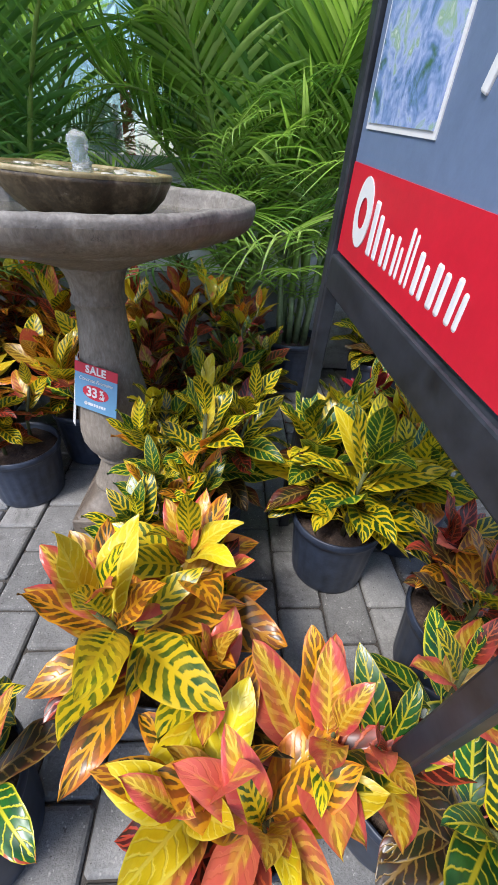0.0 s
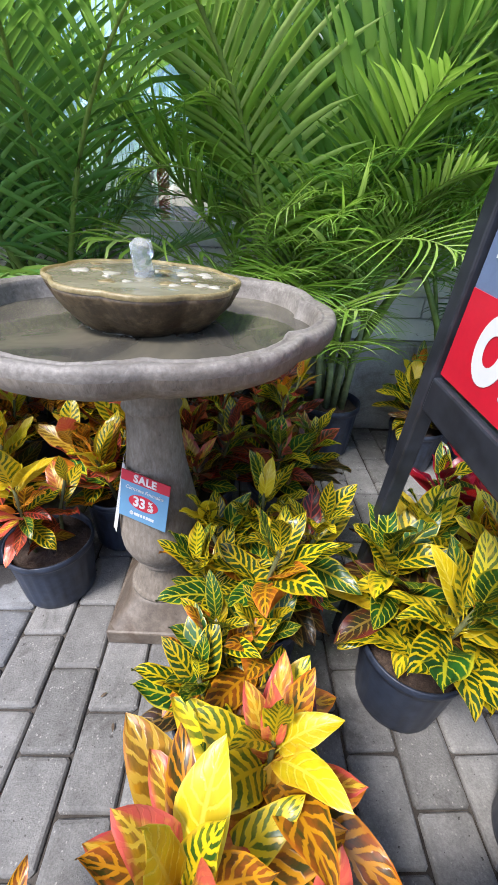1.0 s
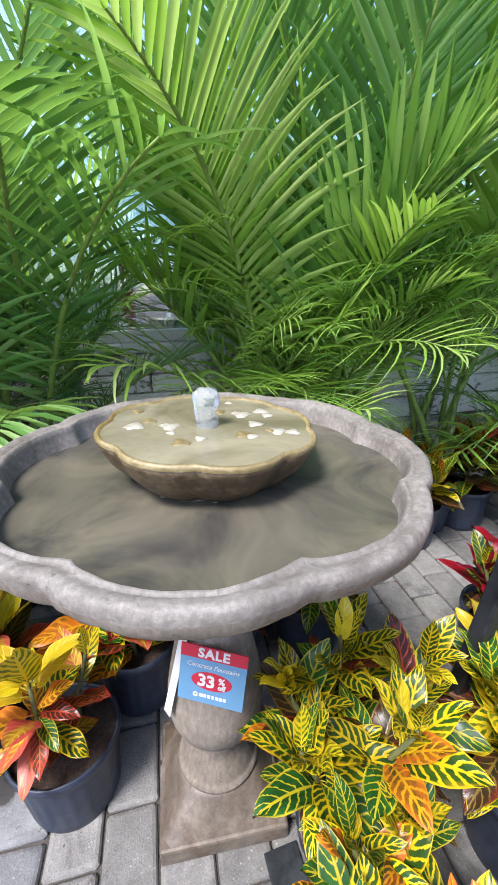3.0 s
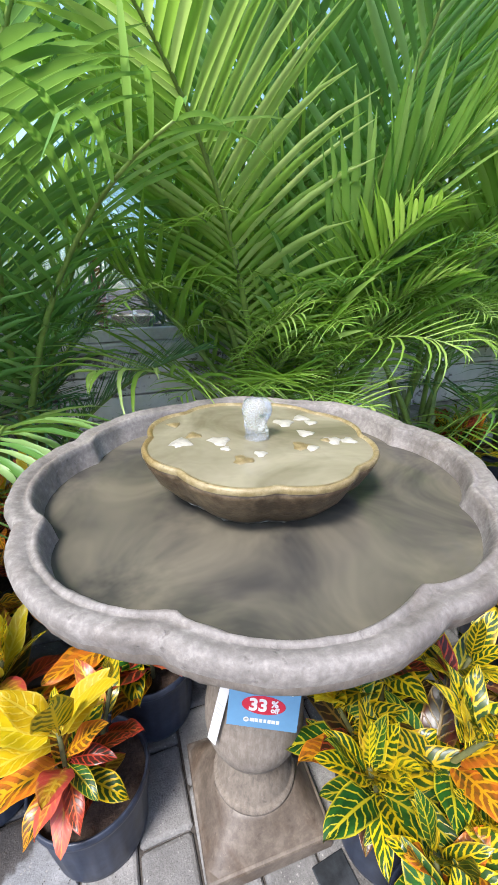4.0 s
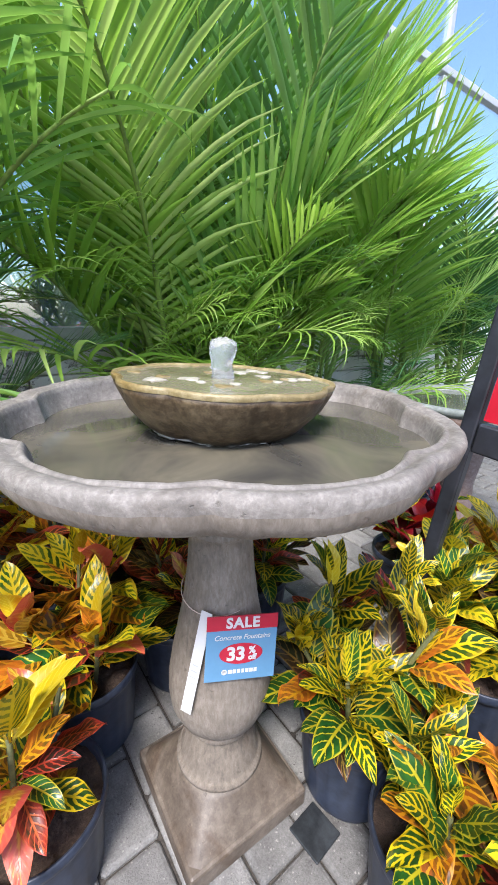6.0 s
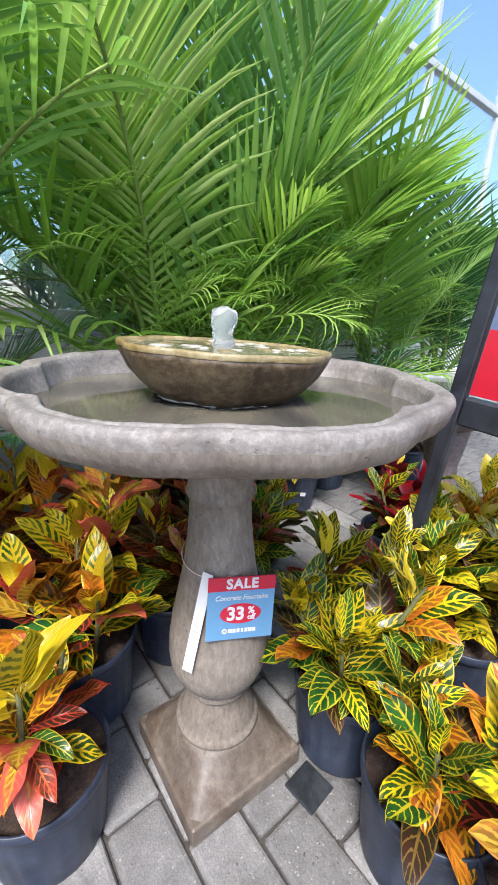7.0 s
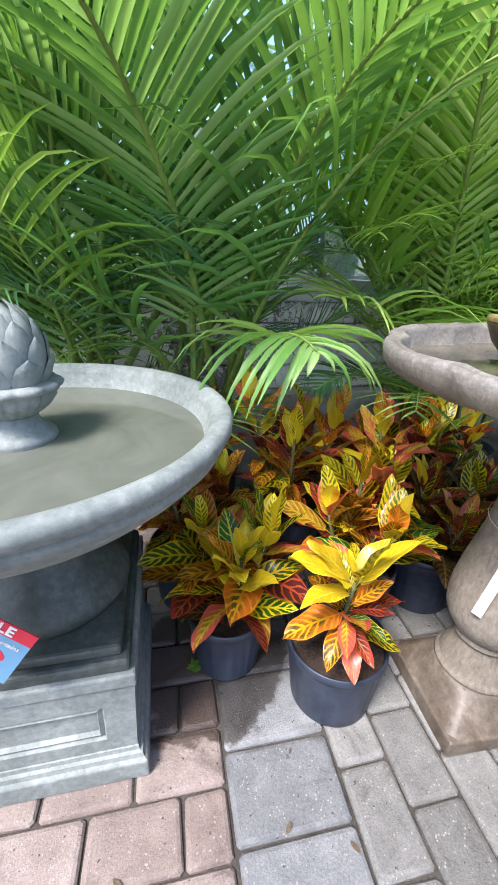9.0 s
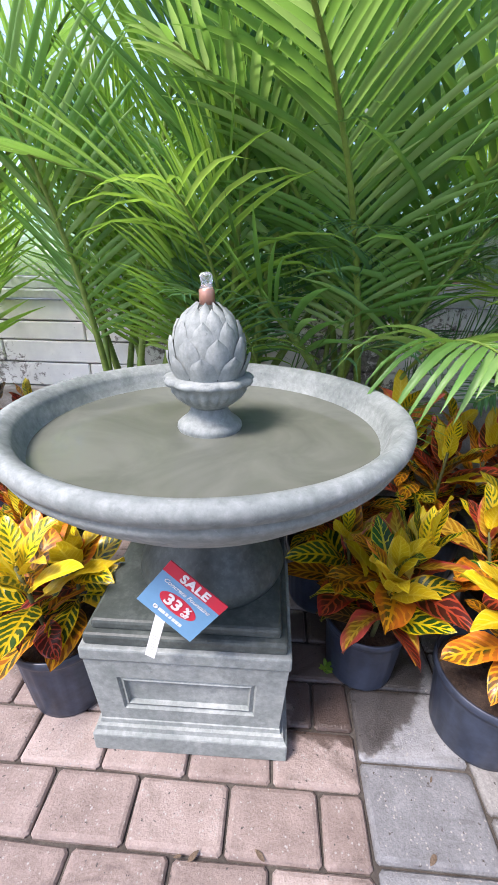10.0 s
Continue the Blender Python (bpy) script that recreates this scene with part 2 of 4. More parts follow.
LEAF_GREEN = croton_leaf("green_leaf_yellow_veins", (0.012, 0.060, 0.012), (0.03, 0.13, 0.018), (0.52, 0.46, 0.02), (0.45, 0.03, 0.03), 0.0, 0.37)
LEAF_VEINED = croton_leaf("yellow_veined_leaf", (0.016, 0.060, 0.010), (0.045, 0.105, 0.012), (0.70, 0.53, 0.008), (0.66, 0.38, 0.01), 0.20, 0.28)
LEAF_YELLOW = croton_leaf("yellow_leaf", (0.66, 0.48, 0.006), (0.74, 0.56, 0.012), (0.78, 0.64, 0.06), (0.66, 0.30, 0.01), 0.16, 0.36)
LEAF_SPOTTED = croton_leaf("yellow_leaf_green_blotches", (0.03, 0.10, 0.012), (0.22, 0.24, 0.012), (0.76, 0.58, 0.012), (0.70, 0.42, 0.02), 0.26, 0.20)
LEAF_ORANGE = croton_leaf("orange_leaf", (0.06, 0.06, 0.012), (0.36, 0.11, 0.012), (0.72, 0.34, 0.012), (0.70, 0.16, 0.02), 0.30, 0.27)
LEAF_PINK = croton_leaf("pink_flushed_leaf", (0.30, 0.17, 0.015), (0.66, 0.36, 0.015), (0.74, 0.50, 0.05), (0.60, 0.065, 0.075), 0.44, 0.27)
LEAF_RED = croton_leaf("red_leaf", (0.05, 0.028, 0.012), (0.11, 0.018, 0.014), (0.50, 0.085, 0.03), (0.44, 0.03, 0.03), 0.28, 0.33)
LEAF_DARK = croton_leaf("dark_bronze_leaf", (0.025, 0.03, 0.012), (0.06, 0.025, 0.012), (0.24, 0.15, 0.03), (0.14, 0.014, 0.014), 0.28, 0.36)
LEAF_WINE = croton_leaf("wine_red_leaf", (0.14, 0.008, 0.014), (0.2, 0.01, 0.02), (0.34, 0.02, 0.03), (0.3, 0.006, 0.02), 0.6, 0.42)
# one frond green in three tones: middle, shaded and sunlit, light set by colour
FROND = palm_leaf("palm_frond_green", (0.026, 0.098, 0.028), (0.14, 0.33, 0.070), (0.42, 0.59, 0.23), 0.46)
FROND_SHADE = palm_leaf("shaded_green_frond", (0.014, 0.070, 0.040), (0.045, 0.16, 0.075), (0.12, 0.30, 0.14), 0.42)
FROND_SUN = palm_leaf("sunny_frond", (0.095, 0.235, 0.030), (0.28, 0.48, 0.070), (0.56, 0.70, 0.24), 0.52)
RACHIS = plain("palm_rachis", (0.17, 0.26, 0.05), 0.5, 0, 0.2)


# ---- building blocks ----
def mesh_from(bm, name, mats, smooth=True):
    me = bpy.data.meshes.new(name)
    bm.normal_update()
    bm.to_mesh(me)
    bm.free()
    for mt in mats if isinstance(mats, (list, tuple)) else [mats]:
        me.materials.append(mt)
    if smooth:
        me.polygons.foreach_set("use_smooth", [True] * len(me.polygons))
    return me


def part(name, bm, mat, parent, label="", smooth=True, m=None):
    ob = new(name, mesh_from(bm, name, mat, smooth))
    ob.parent = parent
    if m is not None:
        ob.matrix_basis = m
    return tagged(ob, label)


def thing(name, m, label, category, group="", kind=""):
    ob = new(name)
    ob.empty_display_size = 0.05
    ob.matrix_basis = m
    return tagged(ob, label, category, group, kind)


def lathe(profile, steps=48, shape=None, bm=None, top=True):
    """Turns (radius, height) pairs round z. shape(angle, radius, height) may bend the radius."""
    bm = bm or bmesh.new()
    rings = []
    for r, z in profile:
        ring = []
        for i in range(steps):
            a = 2 * math.pi * i / steps
            rr = shape(a, r, z) if shape else r
            ring.append(bm.verts.new((rr * math.cos(a), rr * math.sin(a), z)))
        rings.append(ring)
    for lo, hi in zip(rings, rings[1:]):
        for i in range(steps):
            j = (i + 1) % steps
            bm.faces.new((lo[i], lo[j], hi[j], hi[i]))
    for ring, turn in ((rings[0], True), (rings[-1], False))[:2 if top else 1]:
        try:
            bm.faces.new(list(reversed(ring)) if turn else ring)
        except ValueError:
            pass
    return bm


def box(sx, sy, sz, bevel=0.004, at=(0, 0, 0), segments=2, bm=None):
    """A bevelled block that stands on at."""
    bm = bm or bmesh.new()
    made = bmesh.ops.create_cube(bm, size=1)["verts"]
    for v in made:
        v.co = Vector((v.co.x * sx, v.co.y * sy, (v.co.z + 0.5) * sz)) + Vector(at)
    if bevel:
        edges = list({e for v in made for e in v.link_edges})
        bmesh.ops.bevel(bm, geom=edges, offset=bevel, segments=segments, affect="EDGES", profile=0.5)
    return bm


def tube(points, radii, sides=6, bm=None):
    bm = bm or bmesh.new()
    rings = []
    for k, p in enumerate(points):
        p = Vector(p)
        d = (Vector(points[min(k + 1, len(points) - 1)]) - Vector(points[max(k - 1, 0)])).normalized()
        a = d.orthogonal().normalized() if abs(d.z) < 0.9 else d.cross(Vector((0, 1, 0))).normalized()
        b = d.cross(a).normalized()
        r = radii[k] if isinstance(radii, (list, tuple)) else radii
        rings.append([bm.verts.new(p + r * (math.cos(2 * math.pi * i / sides) * a + math.sin(2 * math.pi * i / sides) * b)) for i in range(sides)])
    for lo, hi in zip(rings, rings[1:]):
        for i in range(sides):
            bm.faces.new((lo[i], lo[(i + 1) % sides], hi[(i + 1) % sides], hi[i]))
    bm.faces.new(list(reversed(rings[0])))
    bm.faces.new(rings[-1])
    return bm


def sheet(w, h, thick=0.0012, at=(0, 0, 0)):
    """A thin card in the xz plane, its face towards -y."""
    bm = bmesh.new()
    made = bmesh.ops.create_cube(bm, size=1)["verts"]
    for v in made:
        v.co = Vector((v.co.x * w, v.co.y * thick, v.co.z * h)) + Vector(at)
    return bm


def words(name, text, size, mat, parent, m, spacing=1.0, shear=0.0, bold=0.0):
    cu = bpy.data.curves.new(name, "FONT")
    cu.body, cu.size, cu.align_x, cu.align_y = text, size, "CENTER", "CENTER"
    cu.extrude, cu.space_character, cu.shear, cu.offset = 0.0004, spacing, shear, bold
    cu.resolution_u = 3
    tmp = bpy.data.objects.new(name, cu)
    me = bpy.data.meshes.new_from_object(tmp)
    bpy.data.objects.remove(tmp)
    me.materials.append(mat)
    ob = new(name, me)
    ob.parent = parent
    ob.matrix_basis = m
    return ob


# ---- the walled setting ----
WALL_Y = 1.27


def wall_material():
    m, n, l, b = material("flaking_white_wall_paint")
    co = n.new("ShaderNodeNewGeometry").outputs["Position"]
    paint = ramp(n, l, noise_tex(n, l, 12, 5, 0.6, co), [(0.3, (0.66, 0.66, 0.65)), (0.7, (0.80, 0.80, 0.78))])
    flake = ramp(n, l, math_node(n, l, "ADD", math_node(n, l, "MULTIPLY", noise_tex(n, l, 1.6, 3, 0.6, co), 0.6),
                                 math_node(n, l, "MULTIPLY", noise_tex(n, l, 34, 6, 0.75, co, 0.5), 0.4)), [(0.53, (0, 0, 0)), (0.555, (1, 1, 1))])
    bare = ramp(n, l, noise_tex(n, l, 45, 4, 0.7, co), [(0.35, (0.12, 0.11, 0.105)), (0.7, (0.34, 0.32, 0.30))])
    l.new(mix_colour(n, l, flake, paint, bare), b.inputs["Base Color"])
    b.inputs["Roughness"].default_value = 0.75
    bump(n, l, b, math_node(n, l, "SUBTRACT", 1.0, flake), 0.5, 0.002)
    return m


def glass_material():
    m, n, l, b = material("greenhouse_glass")
    g = n.new("ShaderNodeBsdfGlossy")
    g.inputs["Roughness"].default_value = 0.015
    g.inputs["Color"].default_value = (0.88, 0.94, 1.0, 1)
    t = n.new("ShaderNodeBsdfTransparent")
    t.inputs["Color"].default_value = (0.82, 0.9, 0.92, 1)
    mx = n.new("ShaderNodeMixShader")
    mx.inputs[0].default_value = 0.42
    bump_n = n.new("ShaderNodeBump")
    bump_n.inputs["Strength"].default_value, bump_n.inputs["Distance"].default_value = 0.03, 0.01
    l.new(noise_tex(n, l, 2.2, 1, 0.4, object_coords(n)), bump_n.inputs["Height"])
    l.new(bump_n.outputs[0], g.inputs["Normal"])
    l.new(t.outputs[0], mx.inputs[1])
    l.new(g.outputs[0], mx.inputs[2])
    l.new(mx.outputs[0], n["Material Output"].inputs[0])
    return m


WALL_PAINT, GLASS = wall_material(), glass_material()
ALUMINIUM = plain("white_window_frame", (0.50, 0.52, 0.54), 0.4, 0.1, 0.08)
INSIDE = stone("greenhouse_floor", (0.2, 0.2, 0.19), (0.33, 0.33, 0.32), (0.45, 0.45, 0.43))

ground = new("ground", mesh_from(box(160, 160, 0.4, 0, (0, 0, -0.412)), "ground", MORTAR, False))
tagged(ground, "dark sandy bed under the paver joints", "ground", kind="structure")

wall_north = thing("wall_north", pose(0, WALL_Y, 0), "low block wall with flaking white paint", "wall", kind="structure")
part("core", box(9, 0.16, 0.80, 0.004, (0, 0.105, 0)), WALL_PAINT, wall_north, smooth=False)
part("footing", box(9, 0.12, 0.44, 0.008, (0, -0.035, 0)), stone("footing_concrete", (0.25, 0.25, 0.24), (0.40, 0.40, 0.39), (0.55, 0.55, 0.53)), wall_north, "bare grey concrete footing", False)
for k, (z0, z1) in enumerate(((0.446, 0.545), (0.551, 0.64), (0.646, 0.72), (0.726, 0.806))):
    for j in range(12):
        part("block", box(0.744, 0.05, z1 - z0, 0.004, (-4.1 + 0.75 * j + (0.375 if k % 2 else 0), 0.0, z0), 1), WALL_PAINT, wall_north, smooth=False)

window_1 = thing("window_1", pose(0, WALL_Y, 0), "white-framed greenhouse glazing above the low wall", "window", kind="structure")
part("window_sill", box(9, 0.13, 0.035, 0.006, (0, 0.02, 0.812)), ALUMINIUM, window_1, "white metal sill", False)
part("window_frame", box(9, 0.07, 0.045, 0.004, (0, 0.05, 0.849)), ALUMINIUM, window_1, smooth=False)
part("transom", box(9, 0.05, 0.04, 0.004, (0, 0.05, 2.34)), ALUMINIUM, window_1, smooth=False)
part("transom", box(9, 0.08, 0.06, 0.004, (0, 0.05, 3.70)), ALUMINIUM, window_1, smooth=False)
for j in range(-4, 5):
    x = 0.555 + 0.95 * j
    part("mullion", box(0.04, 0.045, 1.434, 0.004, (x, 0.05, 0.895)), ALUMINIUM, window_1, smooth=False)
    part("mullion", box(0.04, 0.045, 1.308, 0.004, (x, 0.05, 2.391)), ALUMINIUM, window_1, smooth=False)
    for z0, h in ((0.895, 1.434), (2.391, 1.308)):
        pane = part("pane", box(0.908, 0.006, h - 0.004, 0, (x + 0.475, 0.05, z0 + 0.002)), GLASS, window_1, smooth=False)
        pane.visible_shadow = False
floor_inside = new("floor", mesh_from(box(9, 5, 0.02, 0, (0, WALL_Y + 2.7, -0.005)), "floor", INSIDE, False))
tagged(floor_inside, "pale concrete greenhouse floor behind the glass", "floor", kind="structure")


# ---- fountains ----
def lobes(depth, turn, cusp=0.55):
    """Eight rounded lobes with cusps between them; deeper towards the rim."""
    def shape(a, r, z):
        k = abs(math.sin(4 * (a - turn)))
        return r * (1 - depth * (1 - k ** cusp))
    return shape


F1 = (0.130, 0.123)


UPPER_BOWL = Matrix.Translation((0.0125, 0.004, 0.789)) @ Matrix.Rotation(radians(2.6), 4, "Y") @ Matrix.Rotation(radians(0.8), 4, "X") @ Matrix.Diagonal((1.045, 1.045, 1.0, 1)) @ Matrix.Translation((0, 0, -0.806))


def lobed_fountain():
    root = thing("tiered_fountain", pose(*F1, 0, 0, 0, -2), "weathered buff concrete birdbath fountain with scalloped basin on a baluster pedestal", "fountain")
    base = bmesh.new()
    box(0.256, 0.256, 0.046, 0.006, (0, 0, 0), 2, base)
    part("plinth", base, SHADED_DIRTY_CONCRETE, root, "dirty brown concrete plinth, darkened for shade", False)
    # a low pyramid that runs from the square foot into the round neck
    bm = bmesh.new()
    rings = []
    for k in range(9):
        t = k / 8
        half, z, rnd = 0.121 - 0.044 * t, 0.046 + 0.064 * t, t ** 1.5
        ring = []
        for i in range(48):
            a = 2 * math.pi * (i + 0.5) / 48
            c, s = math.cos(a), math.sin(a)
            sq = half / max(abs(c), abs(s))
            r = sq * (1 - rnd) + (half + 0.006) * rnd
            ring.append(bm.verts.new((r * c, r * s, z)))
        rings.append(ring)
    for lo, hi in zip(rings, rings[1:]):
        for i in range(48):
            bm.faces.new((lo[i], lo[(i + 1) % 48], hi[(i + 1) % 48], hi[i]))
    bm.faces.new(rings[-1])
    part("foot", bm, SHADED_DIRTY_CONCRETE, root, "dirty brown pyramid foot, darkened for shade")
    prof = [(0.080, 0.107), (0.086, 0.112), (0.085, 0.118), (0.080, 0.122), (0.077, 0.126), (0.076, 0.133), (0.070, 0.152), (0.061, 0.178), (0.057, 0.190), (0.057, 0.196), (0.063, 0.200), (0.066, 0.205), (0.063, 0.210), (0.060, 0.214),
            (0.070, 0.222), (0.084, 0.241), (0.093, 0.265), (0.0955, 0.290), (0.094, 0.325), (0.087, 0.37), (0.077, 0.42), (0.067, 0.47), (0.060, 0.52), (0.0555, 0.565), (0.0535, 0.60), (0.0535, 0.611),
            (0.058, 0.615), (0.061, 0.621), (0.058, 0.627), (0.056, 0.632), (0.058, 0.66), (0.066, 0.682), (0.08, 0.700)]
    part("pedestal", lathe(prof, 56), CONCRETE, root, m=pose(0, 0, 0, 0, 0.6, 0))
    turn = radians(10.5 + 2)
    deep, shallow = lobes(0.085, turn, 0.6), lobes(0.06, turn, 0.6)
    def wall_shape(a, r, z):
        w = max(0.0, min(1.0, (r - 0.10) / 0.18))
        return r * (1 - w) + shallow(a, r, z) * w
    outer = [(0.05, 0.705), (0.085, 0.713), (0.155, 0.738), (0.215, 0.757), (0.264, 0.772), (0.297, 0.784), (0.316, 0.796), (0.324, 0.808), (0.327, 0.820)]
    lip = [(0.328, 0.829), (0.3255, 0.835), (0.321, 0.8375), (0.314, 0.8365), (0.3085, 0.8345), (0.307, 0.833), (0.305, 0.835), (0.302, 0.836), (0.299, 0.833), (0.296, 0.825), (0.289, 0.79), (0.25, 0.765)]
    bm = bmesh.new()
    rs = []
    for k, (r, z) in enumerate(outer + lip):
        shp = wall_shape if k < len(outer) else (shallow if r > 0.3075 else deep)
        rs.append([bm.verts.new((shp(2 * math.pi * i / 192, r, z) * math.cos(2 * math.pi * i / 192), shp(2 * math.pi * i / 192, r, z) * math.sin(2 * math.pi * i / 192), z)) for i in range(192)])
    for k, (lo, hi) in enumerate(zip(rs, rs[1:])):
        for i in range(192):
            bm.faces.new((lo[i], lo[(i + 1) % 192], hi[(i + 1) % 192], hi[i])).material_index = 1 if k >= len(outer) - 1 else 0
    bm.faces.new(list(reversed(rs[0])))
    for v in bm.verts:
        v.co += 0.0022 * noise.noise_vector(v.co * 22) + 0.0012 * noise.noise_vector(v.co * 70)
    part("basin", bm, [CONCRETE, CONCRETE_RIM], root, "buff concrete basin with eight scallops")
    part("water", lathe([(0.2932, 0.8025), (0.2934, 0.803)], 192, deep), WATER, root, "still murky brown water", False)
    bowl_shape = lobes(0.075, turn + radians(22), 0.8)
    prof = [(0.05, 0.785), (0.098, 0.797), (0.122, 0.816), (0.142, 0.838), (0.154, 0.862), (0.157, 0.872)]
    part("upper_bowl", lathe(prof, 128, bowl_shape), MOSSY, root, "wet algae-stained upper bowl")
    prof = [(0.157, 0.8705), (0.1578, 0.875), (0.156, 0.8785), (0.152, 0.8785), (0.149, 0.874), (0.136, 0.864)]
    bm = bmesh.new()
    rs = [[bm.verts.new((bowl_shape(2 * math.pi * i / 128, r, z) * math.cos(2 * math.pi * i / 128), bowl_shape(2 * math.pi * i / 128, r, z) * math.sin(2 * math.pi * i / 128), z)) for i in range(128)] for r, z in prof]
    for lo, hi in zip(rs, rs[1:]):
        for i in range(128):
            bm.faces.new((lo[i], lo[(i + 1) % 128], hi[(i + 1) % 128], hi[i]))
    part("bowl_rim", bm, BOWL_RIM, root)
    part("bowl_water", lathe([(0.1505, 0.8748), (0.1506, 0.8752)], 128, bowl_shape), BOWL_WATER, root, "rippled shallow water", False)
    foam = bmesh.new()
    rg = random.Random(4)
    pts = []
    for k in range(73):
        a = 2 * math.pi * k / 72
        r = bowl_shape(a, 0.104, 0) + rg.uniform(-0.002, 0.004)
        pts.append((r * math.cos(a), r * math.sin(a), 0.8035))
    tube(pts, [0.001 + 0.0022 * rg.random() for _ in pts], 5, foam)
    part("foam_line", foam, FOAM_AND_GLINT, root, "thin white foam round the bowl")
    # the basin sits a little off the axis and leans towards one side; its water lies level
    lean = Matrix.Rotation(radians(0.25), 4, "Y") @ Matrix.Rotation(radians(1.2), 4, "X")
    for ob in root.children:
        kind = ob.name.split(".")[0]
        if kind == "basin":
            ob.matrix_basis = Matrix.Translation((0.0135, 0.002, 0.8215)) @ lean @ Matrix.Diagonal((1.01, 1.01, 1.0, 1)) @ Matrix.Translation((0, 0, -0.8375))
        elif kind in ("upper_bowl", "bowl_rim", "bowl_water", "foam_line"):
            ob.matrix_basis = UPPER_BOWL
        elif kind == "water":
            ob.matrix_basis = Matrix.Translation((0.0135, 0.002, -0.017)) @ Matrix.Diagonal((1.016, 1.016, 1.0, 1))
    return root


def clear_water():
    m, n, l, b = material("bubbling_water")
    b.inputs["Base Color"].default_value = (0.9, 0.95, 1, 1)
    b.inputs["Roughness"].default_value, b.inputs["IOR"].default_value = 0.12, 1.33
    b.inputs["Transmission Weight"].default_value = 0.85
    bump(n, l, b, noise_tex(n, l, 120, 3, 0.6, object_coords(n)), 0.6, 0.003)
    return m


SPLASH = clear_water()


def jet(parent, z, r, h, seed):
    """A short bubbling column of water: a stem under a lumpy head."""
    off = Vector((seed * 3.7, seed * 1.9, seed))
    prof = [(r * 1.1, z - 0.002), (r * 0.9, z + 0.006), (r * 0.84, z + h * 0.25), (r * 0.86, z + h * 0.42), (r * 0.95, z + h * 0.58), (r * 1.02, z + h * 0.72),
            (r * 0.98, z + h * 0.84), (r * 0.78, z + h * 0.94), (r * 0.4, z + h)]
    bm = lathe(prof, 36)
    bmesh.ops.subdivide_edges(bm, edges=[e for e in bm.edges if abs(e.verts[0].co.z - e.verts[1].co.z) > 0.004], cuts=1)
    for v in bm.verts:
        if v.co.z > z + 0.003:
            v.co += 0.30 * r * noise.noise_vector(v.co * 55 + off) + 0.12 * r * noise.noise_vector(v.co * 170 + off)
    return part("water_jet", bm, SPLASH, parent, "white bubbling water jet")


fountain = lobed_fountain()
jet(fountain, 0.858, 0.0175, 0.058, 3).matrix_basis = pose(0.0125, 0.004, 0)
# pale flat discs painted as reflections on the bowl water
rng = random.Random(8)
for k in range(22):
    a, d = rng.uniform(0, 6.28), rng.uniform(0.05, 0.135)
    s = rng.uniform(0.004, 0.011)
    bm = lathe([(s * 1.6, 0.874), (s * 1.2, 0.8765), (s * 0.3, 0.877)], 9, lambda a, r, z, q=k: r * (1 + 0.3 * math.sin(a * 3 + q)))
    part("pale_patch", bm, FOAM_AND_GLINT if k % 3 else BOWL_RIM, fountain, m=UPPER_BOWL @ pose(d * math.cos(a), d * math.sin(a), 0))


F2 = (-0.812, 0.275)


